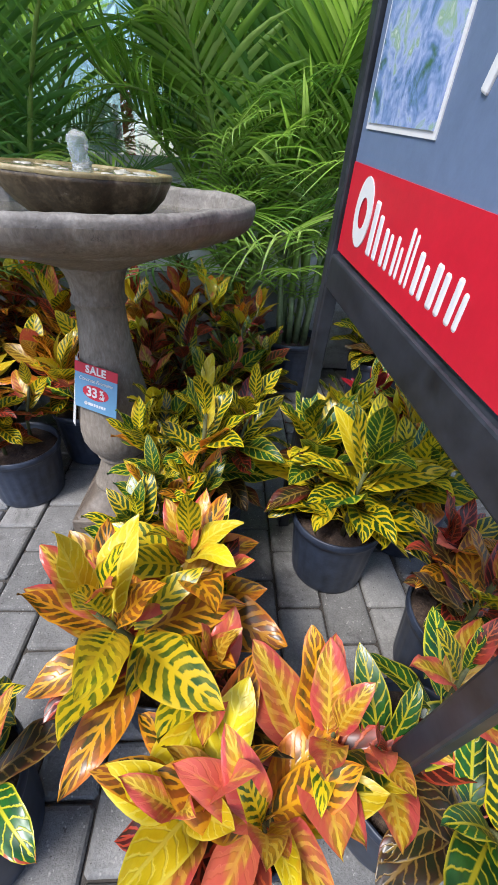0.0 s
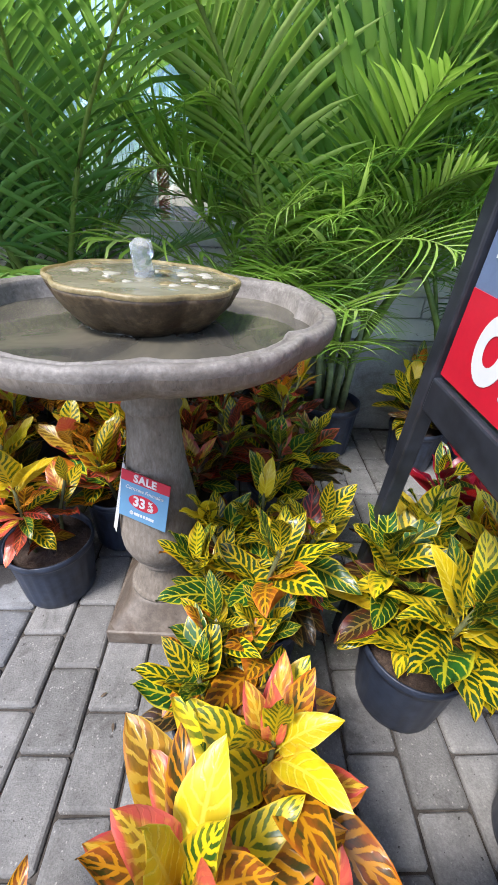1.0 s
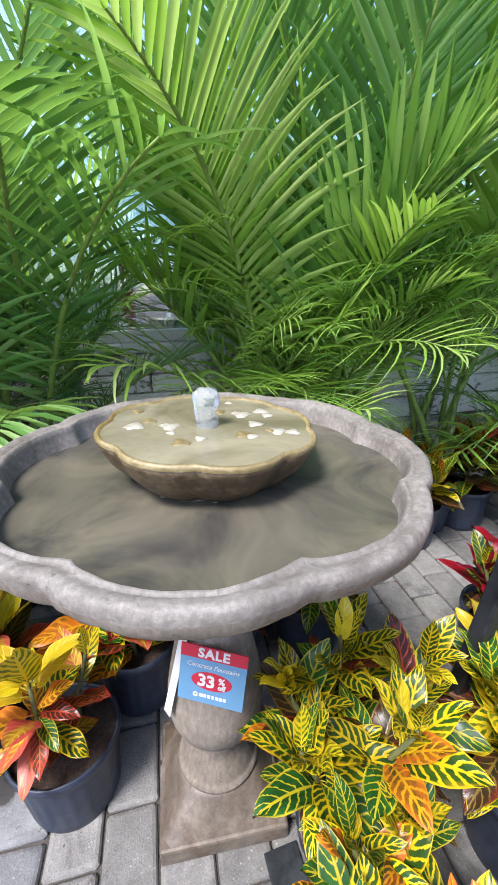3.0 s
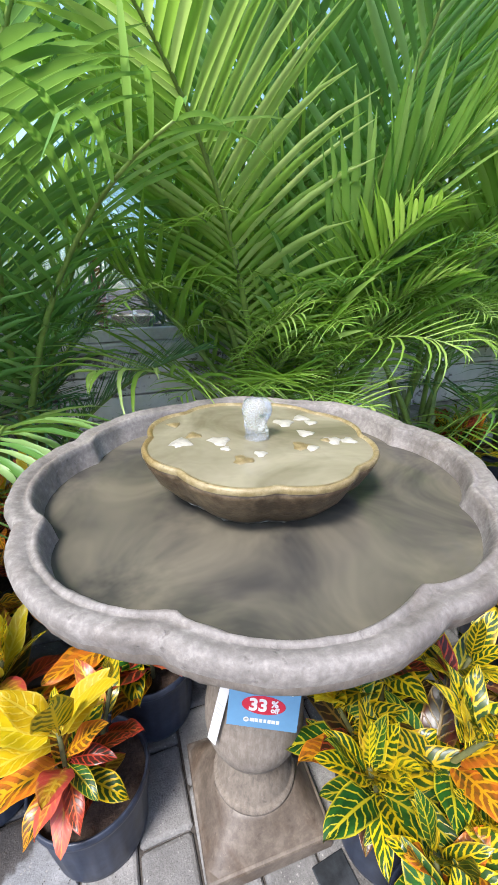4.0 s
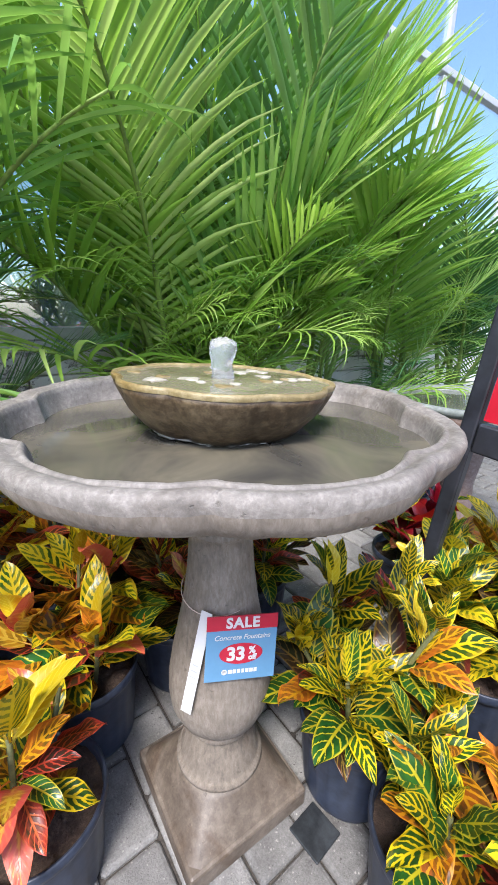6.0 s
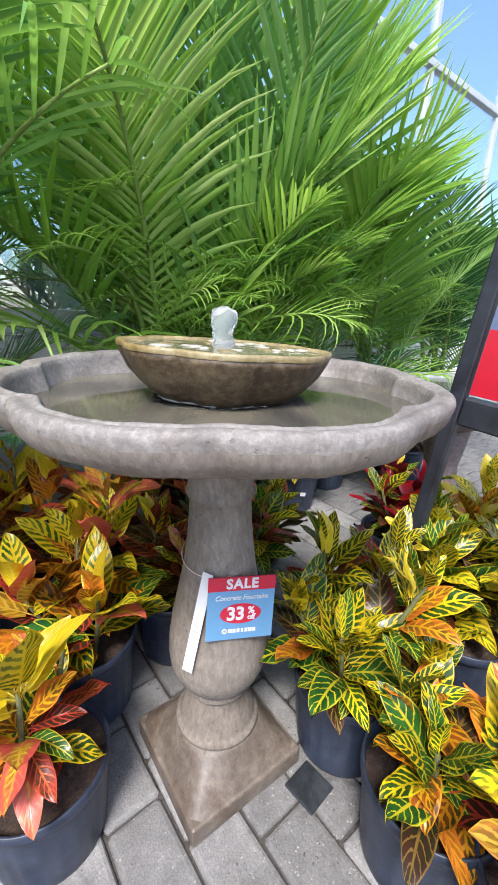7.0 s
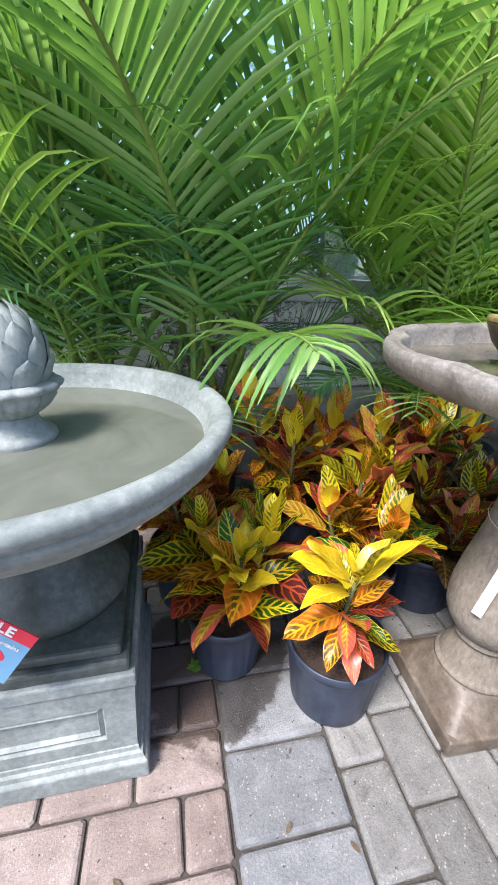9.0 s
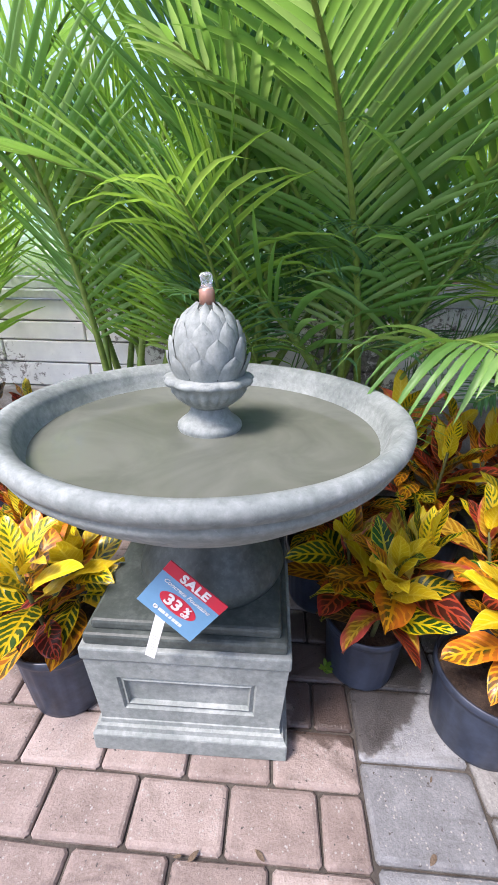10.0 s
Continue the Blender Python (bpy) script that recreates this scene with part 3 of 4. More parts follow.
def finial_fountain():
    root = thing("finial_fountain", pose(*F2, 0, 0, 0, 1), "grey-green cast stone fountain with artichoke finial on a panelled plinth", "fountain")
    part("plinth_foot", box(0.40, 0.40, 0.05, 0.004, (0, 0, 0)), GREY_STONE, root, smooth=False)
    bm = bmesh.new()
    prof = [(0.198, 0.05), (0.193, 0.054), (0.191, 0.064), (0.185, 0.066), (0.184, 0.076), (0.178, 0.079)]
    rings = [[bm.verts.new((sx * h, sy * h, z)) for sx, sy in ((-1, -1), (1, -1), (1, 1), (-1, 1))] for h, z in prof]
    for lo, hi in zip(rings, rings[1:]):
        for i in range(4):
            bm.faces.new((lo[i], lo[(i + 1) % 4], hi[(i + 1) % 4], hi[i]))
    part("plinth_moulding", bm, GREY_STONE, root, smooth=False)
    # plinth body, battered outwards to the top, with a sunk panel on each side
    bm = bmesh.new()
    lo_h, hi_h, z0, z1 = 0.181, 0.192, 0.066, 0.262
    def at(side, u, v, inset=0.0):
        h = lo_h + (hi_h - lo_h) * v
        p = Vector((u * h, -h + inset, z0 + (z1 - z0) * v))
        return Matrix.Rotation(side * math.pi / 2, 3, "Z") @ p
    frames = [(1.0, 0.0, 1.0, 0.0), (0.71, 0.24, 0.74, 0.0), (0.69, 0.26, 0.73, 0.006), (0.65, 0.32, 0.69, 0.001), (0.63, 0.34, 0.675, 0.009)]
    for side in range(4):
        quads = [[bm.verts.new(at(side, sx * u, v, i)) for sx, v in ((-1, va), (1, va), (1, vb), (-1, vb))] for u, va, vb, i in frames]
        for a, b in zip(quads, quads[1:]):
            for i in range(4):
                bm.faces.new((a[i], a[(i + 1) % 4], b[(i + 1) % 4], b[i]))
        bm.faces.new(quads[-1])
    bmesh.ops.remove_doubles(bm, verts=bm.verts, dist=0.0004)
    part("plinth_body", bm, GREY_STONE, root, "panelled grey-green plinth body", False)
    part("plinth_cap", box(0.392, 0.392, 0.030, 0.004, (0, 0, 0.262)), GREY_STONE, root, smooth=False)
    part("wet_step", box(0.376, 0.376, 0.026, 0.006, (0, 0, 0.292)), WET_SHADED_STONE, root, "wet upper step, darkened for shade under the basin", False)
    part("wet_block", box(0.35, 0.35, 0.022, 0.006, (0, 0, 0.318)), WET_SHADED_STONE, root, "wet pedestal block, darkened for shade under the basin", False)
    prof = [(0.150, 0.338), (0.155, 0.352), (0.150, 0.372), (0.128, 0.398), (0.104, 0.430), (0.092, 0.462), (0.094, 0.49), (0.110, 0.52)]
    part("pedestal", lathe(prof, 56), WET_SHADED_STONE, root, "wet round pedestal, darkened for shade under the basin")
    prof = [(0.09, 0.50), (0.15, 0.525), (0.22, 0.558), (0.28, 0.589), (0.322, 0.626), (0.344, 0.650), (0.350, 0.662), (0.347, 0.667), (0.354, 0.672), (0.361, 0.683), (0.362, 0.693), (0.357, 0.701),
            (0.347, 0.704), (0.339, 0.702), (0.334, 0.697), (0.328, 0.694), (0.323, 0.685), (0.315, 0.655), (0.27, 0.63)]
    bm = lathe(prof, 96)
    part("basin", bm, GREY_STONE, root, "pale grey-green round basin")
    part("water", lathe([(0.3135, 0.6525), (0.3136, 0.653)], 96), WATER_GREY, root, "still grey water", False)
    prof = [(0.06, 0.62), (0.064, 0.683), (0.063, 0.690), (0.058, 0.694), (0.061, 0.699), (0.060, 0.704), (0.054, 0.709), (0.045, 0.714), (0.037, 0.722), (0.033, 0.733)]
    part("finial_foot", lathe(prof, 48), GREY_STONE, root)
    flute = lambda a, r, z: r * (1 + 0.09 * abs(math.sin(11 * a)) * (1 if 0.735 < z < 0.765 else 0))
    prof = [(0.033, 0.731), (0.042, 0.737), (0.055, 0.746), (0.064, 0.757), (0.068, 0.765), (0.077, 0.768), (0.080, 0.773), (0.076, 0.777), (0.066, 0.779)]
    part("cup", lathe(prof, 144, lambda a, r, z: flute(a, r, z) if z < 0.767 else r * (0.97 + 0.07 * abs(math.sin(5.5 * a)))), GREY_STONE, root, "fluted cup with scalloped lip")
    # the artichoke: overlapping pointed scales in alternating rows
    core = [(0.062, 0.775), (0.066, 0.79), (0.067, 0.805), (0.063, 0.825), (0.054, 0.845), (0.040, 0.862), (0.022, 0.873), (0.012, 0.876)]
    part("artichoke_core", lathe([(r * 0.92, z) for r, z in core], 40), WET_SHADED_STONE, root)
    def core_r(z):
        return float(np.interp(z, [c[1] for c in core], [c[0] for c in core]))
    for row, (zb, zt, num) in enumerate(((0.770, 0.812, 8), (0.782, 0.836, 8), (0.804, 0.856, 8), (0.828, 0.871, 8), (0.848, 0.8785, 8))):
        for i in range(num):
            a0 = 2 * math.pi * (i + 0.5 * (row % 2)) / num
            bm = bmesh.new()
            half = 2 * math.pi / num * 0.495
            grid = []
            for p in range(6):
                v = p / 5
                z = zb + (zt - zb) * v
                w = half * math.sqrt(max(0.0, 1 - v ** 2.2)) + 0.002
                line = []
                for q in range(5):
                    s = q / 2 - 1
                    lift = 0.004 * (1 - abs(s) ** 2.0)
                    r = core_r(z) * 0.90 + lift + 0.013 * (1 - 0.17 * row) * v ** 0.9
                    line.append(bm.verts.new((r * math.cos(a0 + s * w), r * math.sin(a0 + s * w), z)))
                grid.append(line)
            for p in range(5):
                for q in range(4):
                    bm.faces.new((grid[p][q], grid[p][q + 1], grid[p + 1][q + 1], grid[p + 1][q]))
            part("scale", bm, GREY_STONE, root)
    part("nozzle", lathe([(0.0135, 0.87), (0.0135, 0.893), (0.012, 0.895)], 20), COPPER, root, "copper pipe nozzle")
    jet(root, 0.893, 0.0115, 0.022, 5)
    finial = Matrix.Translation((0, 0, 0.646)) @ Matrix.Diagonal((1.0, 1.0, 1.23, 1)) @ Matrix.Translation((0, 0, -0.69))
    upper = ("finial_foot", "cup", "artichoke_core", "scale", "nozzle", "water_jet")
    for ob in root.children:
        kind = ob.name.split(".")[0]
        if not kind.startswith(("plinth", "wet")):
            ob.matrix_basis = Matrix.Translation((0.027, 0.008, 0)) @ (finial if kind in upper else Matrix())
    return root


fountain2 = finial_fountain()


def brown_fountain():
    root = thing("brown_fountain", pose(1.50, 0.38, -0.02), "brown stone fountain with grey-rimmed round basin behind the sign", "fountain")
    part("pedestal", lathe([(0.14, 0), (0.14, 0.06), (0.09, 0.1), (0.07, 0.3), (0.1, 0.5)], 40), DARK_FOUNT, root)
    part("basin", lathe([(0.09, 0.48), (0.2, 0.52), (0.28, 0.58), (0.315, 0.64)], 64), DARK_FOUNT, root, "rusty brown basin side")
    part("basin_rim", lathe([(0.315, 0.638), (0.325, 0.655), (0.32, 0.668), (0.29, 0.668), (0.28, 0.65), (0.25, 0.62)], 64), GREY_STONE, root)
    part("water", lathe([(0.279, 0.648), (0.2792, 0.6485)], 64), WATER_GREY, root, smooth=False)
    return root


brown_fountain()


# ---- sale tags ----
def sale_tag(m, strip_m, label, strip_long=0.162):
    """A square card: red head, blue body, red oval; a white label strip hangs beside it."""
    root = thing("sale_tag", m, label, "sign", "sale tags")
    w, h = 0.110, 0.106
    part("card", sheet(w, h), TAG_BLUE, root, smooth=False)
    part("red_band", sheet(w + 0.0004, 0.023, 0.0018, (0, 0, h / 2 - 0.0114)), TAG_RED, root, smooth=False)
    bm = lathe([(0.034, -0.0012), (0.034, 0.0012)], 40)
    for v in bm.verts:
        v.co = Vector((v.co.x, v.co.z, v.co.y * 0.5))
    bmesh.ops.recalc_face_normals(bm, faces=bm.faces)
    part("red_oval", bm, TAG_RED, root, smooth=False, m=pose(0, 0, -0.009))
    up = pose(0, 0, 0, 90)
    words("sale_word", "SALE", 0.023, WHITE, root, pose(0, -0.0016, h / 2 - 0.0115) @ up, 1.1, 0, 0.0008)
    words("goods_words", "Concrete Fountains", 0.0115, WHITE, root, pose(0, -0.0016, 0.0185) @ up, 0.95, 0.25)
    words("number", "33", 0.031, WHITE, root, pose(-0.0085, -0.0022, -0.0092) @ up, 0.95, 0, 0.0009)
    words("percent", "%", 0.016, WHITE, root, pose(0.017, -0.0022, -0.004) @ up, 1, 0, 0.0005)
    words("off_word", "off", 0.0125, WHITE, root, pose(0.0175, -0.0022, -0.0155) @ up, 0.95, 0, 0.0004)
    ringm = lathe([(0.0045, 0), (0.0045, 0.0006), (0.0025, 0.0006), (0.0025, 0)], 18)
    for v in ringm.verts:
        v.co = Vector((v.co.x, -v.co.z, v.co.y))
    part("maker_mark", ringm, WHITE, root, m=pose(-0.025, -0.0008, -0.0385))
    for k, wd in enumerate((0.007, 0.005, 0.005, 0.004, 0.005, 0.006, 0.005)):
        part("maker_bar", sheet(wd, 0.0065, 0.0016, (-0.0155 + 0.0066 * k, 0, -0.0385)), WHITE, root, smooth=False)
    strip = part("label_strip", sheet(0.018, strip_long, 0.0008, (0, 0, -strip_long / 2)), WHITE, root, "white paper label strip", False, strip_m)
    for k in range(7):
        part("print_bar", sheet(0.010, 0.0022, 0.0014, (0, 0, -strip_long * (0.52 + 0.06 * k))), GREY_PRINT, strip, smooth=False)
    return root


def frame_of(tl, tr, bl):
    """A pose whose x runs from tl to tr and z from bl up to tl, at the card's centre."""
    tl, tr, bl = Vector(tl), Vector(tr), Vector(bl)
    x = (tr - tl).normalized()
    z0 = (tl - bl)
    z = (z0 - x * z0.dot(x)).normalized()
    y = z.cross(x)
    mt = Matrix((x, y, z)).transposed().to_4x4()
    mt.translation = (tr + bl) / 2
    return mt


sale_tag(frame_of((0.076, 0.068, 0.499), (0.172, 0.026, 0.490), (0.070, 0.050, 0.386)) @ Matrix.Diagonal((1.05, 1.05, 1.05, 1)), pose(-0.055, 0.006, 0.058, 0, 9, -34),
         "blue and red sale card tied round the concrete pedestal", 0.178)
sale_tag(frame_of((-0.794, 0.045, 0.548), (-0.724, 0.03, 0.496), (-0.866, 0.05, 0.416)), pose(-0.010, 0.003, -0.046, 0, -21, 0),
         "blue and red sale card hanging askew below the round basin", 0.105)


def tie_string():
    bm = bmesh.new()
    pts = []
    for k in range(41):
        a = 2 * math.pi * k / 40
        r = 0.0635
        pts.append((F1[0] + r * math.cos(a), F1[1] + r * math.sin(a), 0.500 - 0.012 * math.cos(a - radians(235))))
    tube(pts, 0.0009, 5, bm)
    return tagged(new("tag_string", mesh_from(bm, "tag_string", STRING)), "thin pale string tied round the fountain pedestal", "string")


tie_string()


# ---- the sandwich board ----
def board_sign():
    along = Vector((0.075, -0.99, -0.10)).normalized()
    up = Vector((0.02, -0.13, 1.0))
    up = (up - along * up.dot(along)).normalized()
    out = up.cross(along)
    mt = Matrix((along, out, up)).transposed().to_4x4()
    mt.translation = (0.614, -0.05, 0.767)
    root = thing("sandwich_board", mt, "black wooden sandwich board with red and slate blue advertising panel", "sign")
    W, H = 0.60, 0.62
    s = 0.030
    part("stile", box(s, 0.03, 0.80 + H + 0.04, 0.004, (-s / 2 - 0.004, 0, -0.80)), BLACK_WOOD, root, smooth=False)
    part("stile", box(s, 0.03, 0.80 + H + 0.04, 0.004, (W + s / 2 + 0.004, 0, -0.80)), BLACK_WOOD, root, smooth=False)
    part("rail", box(W + 0.006, 0.028, 0.058, 0.004, (W / 2, 0, -0.064)), BLACK_WOOD, root, smooth=False)
    part("rail", box(W + 0.006, 0.028, 0.04, 0.004, (W / 2, 0, H + 0.002)), BLACK_WOOD, root, smooth=False)
    part("panel", sheet(W, H, 0.010, (W / 2, 0, H / 2)), SIGN_SLATE, root, "slate blue printed panel", False)
    part("red_band", sheet(W - 0.002, 0.125, 0.013, (W / 2, 0, 0.063)), SIGN_RED, root, smooth=False)
    part("photo_border", sheet(0.21, 0.36, 0.013, (0.125, 0, 0.345)), WHITE, root, smooth=False)
    part("photo", sheet(0.196, 0.346, 0.016, (0.125, 0, 0.345)), PHOTO, root, "blurred garden photograph in blue and green", False)
    # the maker's mark becomes a plain ring and upright bars
    x = 0.05
    for k, (wd, ht) in enumerate(((0.064, 0.090), (0.048, 0.07), (0.036, 0.048), (0.028, 0.048), (0.026, 0.064), (0.036, 0.048), (0.038, 0.048), (0.032, 0.048))):
        if k == 0:
            bm = lathe([(0.22, -0.5), (0.5, -0.5), (0.5, 0.5), (0.22, 0.5)], 28, top=False)
            bmesh.ops.delete(bm, geom=[f for f in bm.faces if len(f.verts) > 4], context="FACES_ONLY")
            for v in bm.verts:
                v.co = Vector((v.co.x * wd, v.co.z * 0.0155, v.co.y * ht))
            bmesh.ops.recalc_face_normals(bm, faces=bm.faces)
            part("mark_ring", bm, WHITE, root, smooth=False, m=pose(x + wd / 2, 0, 0.026 + ht / 2))
        else:
            part("mark_bar", box(wd * 0.40, 0.0155, ht, 0.004, (x + wd * 0.27, 0, 0.026)), WHITE, root, smooth=False)
            part("mark_bar", box(wd * 0.34, 0.0155, ht * (0.82 if k % 2 else 0.94), 0.004, (x + wd * 0.74, 0, 0.026)), WHITE, root, smooth=False)
        x += wd + 0.004
    for k in range(4):
        part("script_stroke", box(0.012, 0.0155, 0.10 - 0.02 * (k % 2), 0.002, (0, 0, 0)), WHITE, root, smooth=False, m=pose(0.29 + 0.05 * k, 0, 0.20, 0, 18, 0))
    return root


def photo_material():
    m, n, l, b = material("garden_photograph")
    co = object_coords(n)
    f = noise_tex(n, l, 22, 4, 0.6, co, 0.8)
    g = noise_tex(n, l, 60, 3, 0.6, co, 0.5)
    f = math_node(n, l, "ADD", math_node(n, l, "MULTIPLY", f, 0.7), math_node(n, l, "MULTIPLY", g, 0.3))
    l.new(ramp(n, l, f, [(0.36, (0.05, 0.12, 0.07)), (0.45, (0.12, 0.2, 0.38)), (0.54, (0.3, 0.36, 0.55)), (0.6, (0.22, 0.34, 0.22)), (0.68, (0.6, 0.6, 0.66))]), b.inputs["Base Color"])
    b.inputs["Roughness"].default_value = 0.3
    return m


PHOTO = photo_material()
board_sign()


# ---- crotons ----
LEAF_SHAPES = []
_rng = random.Random(11)
for k in range(8):
    LEAF_SHAPES.append(dict(width=_rng.uniform(0.36, 0.50), fold=_rng.uniform(0.10, 0.30), arch=_rng.uniform(-0.1, 0.55), twist=_rng.uniform(-0.5, 0.5), wave=_rng.uniform(0.0, 0.05), seed=k))
LEAF_MESHES = {}


def leaf_mesh(mat, k):
    """One leaf of unit length along x: midrib, folded halves, wavy rim, bent tip."""
    key = (mat.name, k)
    if key in LEAF_MESHES:
        return LEAF_MESHES[key]
    s = LEAF_SHAPES[k]
    bm = bmesh.new()
    uvl = bm.loops.layers.uv.new("UVMap")
    rows, cols = 10, 4
    grid = []
    ang, x, z = s["arch"] * 0.3, 0.0, 0.0
    for i in range(rows + 1):
        u = i / rows
        if i:
            ang -= s["arch"] * 1.5 / rows * (0.4 + 1.2 * u)
            x += math.cos(ang) / rows
            z += math.sin(ang) / rows
        w = s["width"] * 0.5 * (math.sin(math.pi * min(1, 0.05 + 0.95 * u) ** 0.85) ** 0.75 if u < 1 else 0.0) * (1.0 if u < 0.97 else 0.5)
        w = max(w, 0.012 if u < 0.99 else 0.001)
        tw = s["twist"] * u
        line = []
        for j in range(cols + 1):
            q = j / (cols / 2) - 1
            y = w * q
            up = abs(q) * w * (0.55 * s["fold"] + 0.35) * (1.0 - 0.5 * abs(q)) + s["wave"] * math.sin(u * 11 + q * 2.2 + s["seed"]) * abs(q)
            line.append((bm.verts.new((x - up * math.sin(ang), y * math.cos(tw) - up * math.sin(tw), z + up * math.cos(ang) + y * math.sin(tw))), u, 0.5 + 0.5 * q))
        grid.append(line)
    for i in range(rows):
        for j in range(cols):
            four = (grid[i][j], grid[i + 1][j], grid[i + 1][j + 1], grid[i][j + 1])
            f = bm.faces.new([v[0] for v in four])
            for loop, (_, u, v) in zip(f.loops, four):
                loop[uvl].uv = (u, v)
    # petiole
    tube([(-0.16, 0, -0.03), (-0.06, 0, -0.006), (0.03, 0, 0.0)], [0.012, 0.011, 0.009], 4, bm)
    LEAF_MESHES[key] = mesh_from(bm, "leaf", mat)
    return LEAF_MESHES[key]


def pot_profile(r, h):
    return [(r * 0.80, 0.0), (r * 0.83, 0.004), (r * 0.95, h * 0.86), (r * 0.965, h * 0.88), (r * 1.0, h * 0.89), (r * 1.01, h * 0.93), (r * 1.0, h * 0.995), (r * 0.985, h), (r * 0.96, h), (r * 0.94, h * 0.95), (r * 0.92, h * 0.8)]


def nursery_pot(parent, r, h, tilt=0):
    flute = lambda a, rr, z: rr * (1 + (0.010 * math.cos(24 * a) if 0.01 < z < h * 0.84 else 0))
    prof = pot_profile(r, h)
    prof.insert(2, (r * 0.84, h * 0.08))
    prof.insert(3, (r * 0.90, h * 0.5))
    prof.insert(4, (r * 0.935, h * 0.78))
    pot = part("pot", lathe(prof, 96, flute), POT, parent, "dark blue-black ribbed nursery pot")
    rg = random.Random(int(r * 1e4) + 3)
    bm = bmesh.new()
    n, rings = 24, []
    for k in range(5):
        rr = r * 0.925 * (1 - k / 5)
        rings.append([bm.verts.new((rr * math.cos(2 * math.pi * i / n), rr * math.sin(2 * math.pi * i / n), h * 0.84 + rg.uniform(0, 0.012) + 0.01 * k / 4)) for i in range(n)])
    for lo, hi in zip(rings, rings[1:]):
        for i in range(n):
            bm.faces.new((lo[i], lo[(i + 1) % n], hi[(i + 1) % n], hi[i]))
    bm.faces.new(rings[-1])
    part("soil", bm, SOIL, parent, "dark potting soil")
    return pot


def croton(x, y, label, tops, mids, lows, count=46, height=0.25, spread=1.0, seed=0, pot=(0.111, 0.198), size=0.125, lean=(0, 0), stems=3, special=()):
    """tops, mids, lows: materials of the leaves from the crown downwards. height: of the crown over the soil."""
    rg = random.Random(seed)
    root = thing("croton", pose(x, y, 0, 0, 0, rg.uniform(0, 360)), label, "potted plant", "potted crotons")
    spin = root.matrix_basis.to_euler().z
    nursery_pot(root, *pot)
    soil = pot[1] * 0.85
    back = Matrix.Rotation(-spin, 3, "Z")
    axes = []
    for k in range(stems):
        a = 2 * math.pi * (k + rg.random() * 0.6) / stems
        d = 0.018 + 0.03 * rg.random()
        foot = Vector((d * math.cos(a), d * math.sin(a), soil))
        head = foot + Vector((spread * rg.uniform(0.02, 0.06) * math.cos(a), spread * rg.uniform(0.02, 0.06) * math.sin(a), height * (1.0 if k == 0 else rg.uniform(0.62, 0.95))))
        head += back @ Vector((lean[0], lean[1], 0)) * 0.6
        mid = (foot + head) / 2 + Vector((rg.uniform(-0.01, 0.01), rg.uniform(-0.01, 0.01), 0))
        part("stem", tube([foot - Vector((0, 0, 0.02)), mid, head], [0.006, 0.005, 0.004], 6), STEM, root)
        axes.append((foot, mid, head))
    for i in range(count):
        foot, mid, head = axes[i % stems]
        t = 1 - ((i // stems) / max(1, (count - 1) // stems)) ** 0.9
        s = 0.22 + 0.78 * t
        p = foot.lerp(mid, min(1, 2 * s)) if s < 0.5 else mid.lerp(head, 2 * s - 1)
        az = 2.4 * i + rg.uniform(-0.4, 0.4)
        el = radians(4 + 72 * t ** 1.1 + rg.uniform(-16, 16))
        pool = tops if t > 0.72 else mids if t > 0.34 else lows
        mat = pool[rg.randrange(len(pool))]
        ln = size * (0.78 + 0.42 * math.sin(math.pi * min(1, 0.25 + 0.8 * t))) * rg.uniform(0.82, 1.16)
        ob = new("leaf", leaf_mesh(mat, rg.randrange(8)))
        ob.parent = root
        rot = Euler((rg.uniform(-0.35, 0.35), -el, az)).to_matrix().to_4x4()
        off = rot @ Vector((0.14 * ln, 0, 0))
        ob.matrix_basis = Matrix.Translation(p + off.to_3d()) @ rot @ Matrix.Diagonal((ln, ln * rg.uniform(0.85, 1.2), ln, 1))
    # leaves that can be told apart: heading and rise in degrees, height on the stem, length, width, look
    for az, el, rise, ln, wide, mat, k in special:
        ob = new("leaf", leaf_mesh(mat, k))
        ob.parent = root
        rot = Euler((0, radians(-el), radians(az) - spin)).to_matrix().to_4x4()
        foot, mid, head = axes[0]
        p = foot.lerp(head, rise)
        ob.matrix_basis = Matrix.Translation(p + (rot @ Vector((0.14 * ln, 0, 0))).to_3d()) @ rot @ Matrix.Diagonal((ln, ln * wide, ln, 1))
    return root


G, V, Y, S, O, K, R, D, N = LEAF_GREEN, LEAF_VEINED, LEAF_YELLOW, LEAF_SPOTTED, LEAF_ORANGE, LEAF_PINK, LEAF_RED, LEAF_DARK, LEAF_WINE
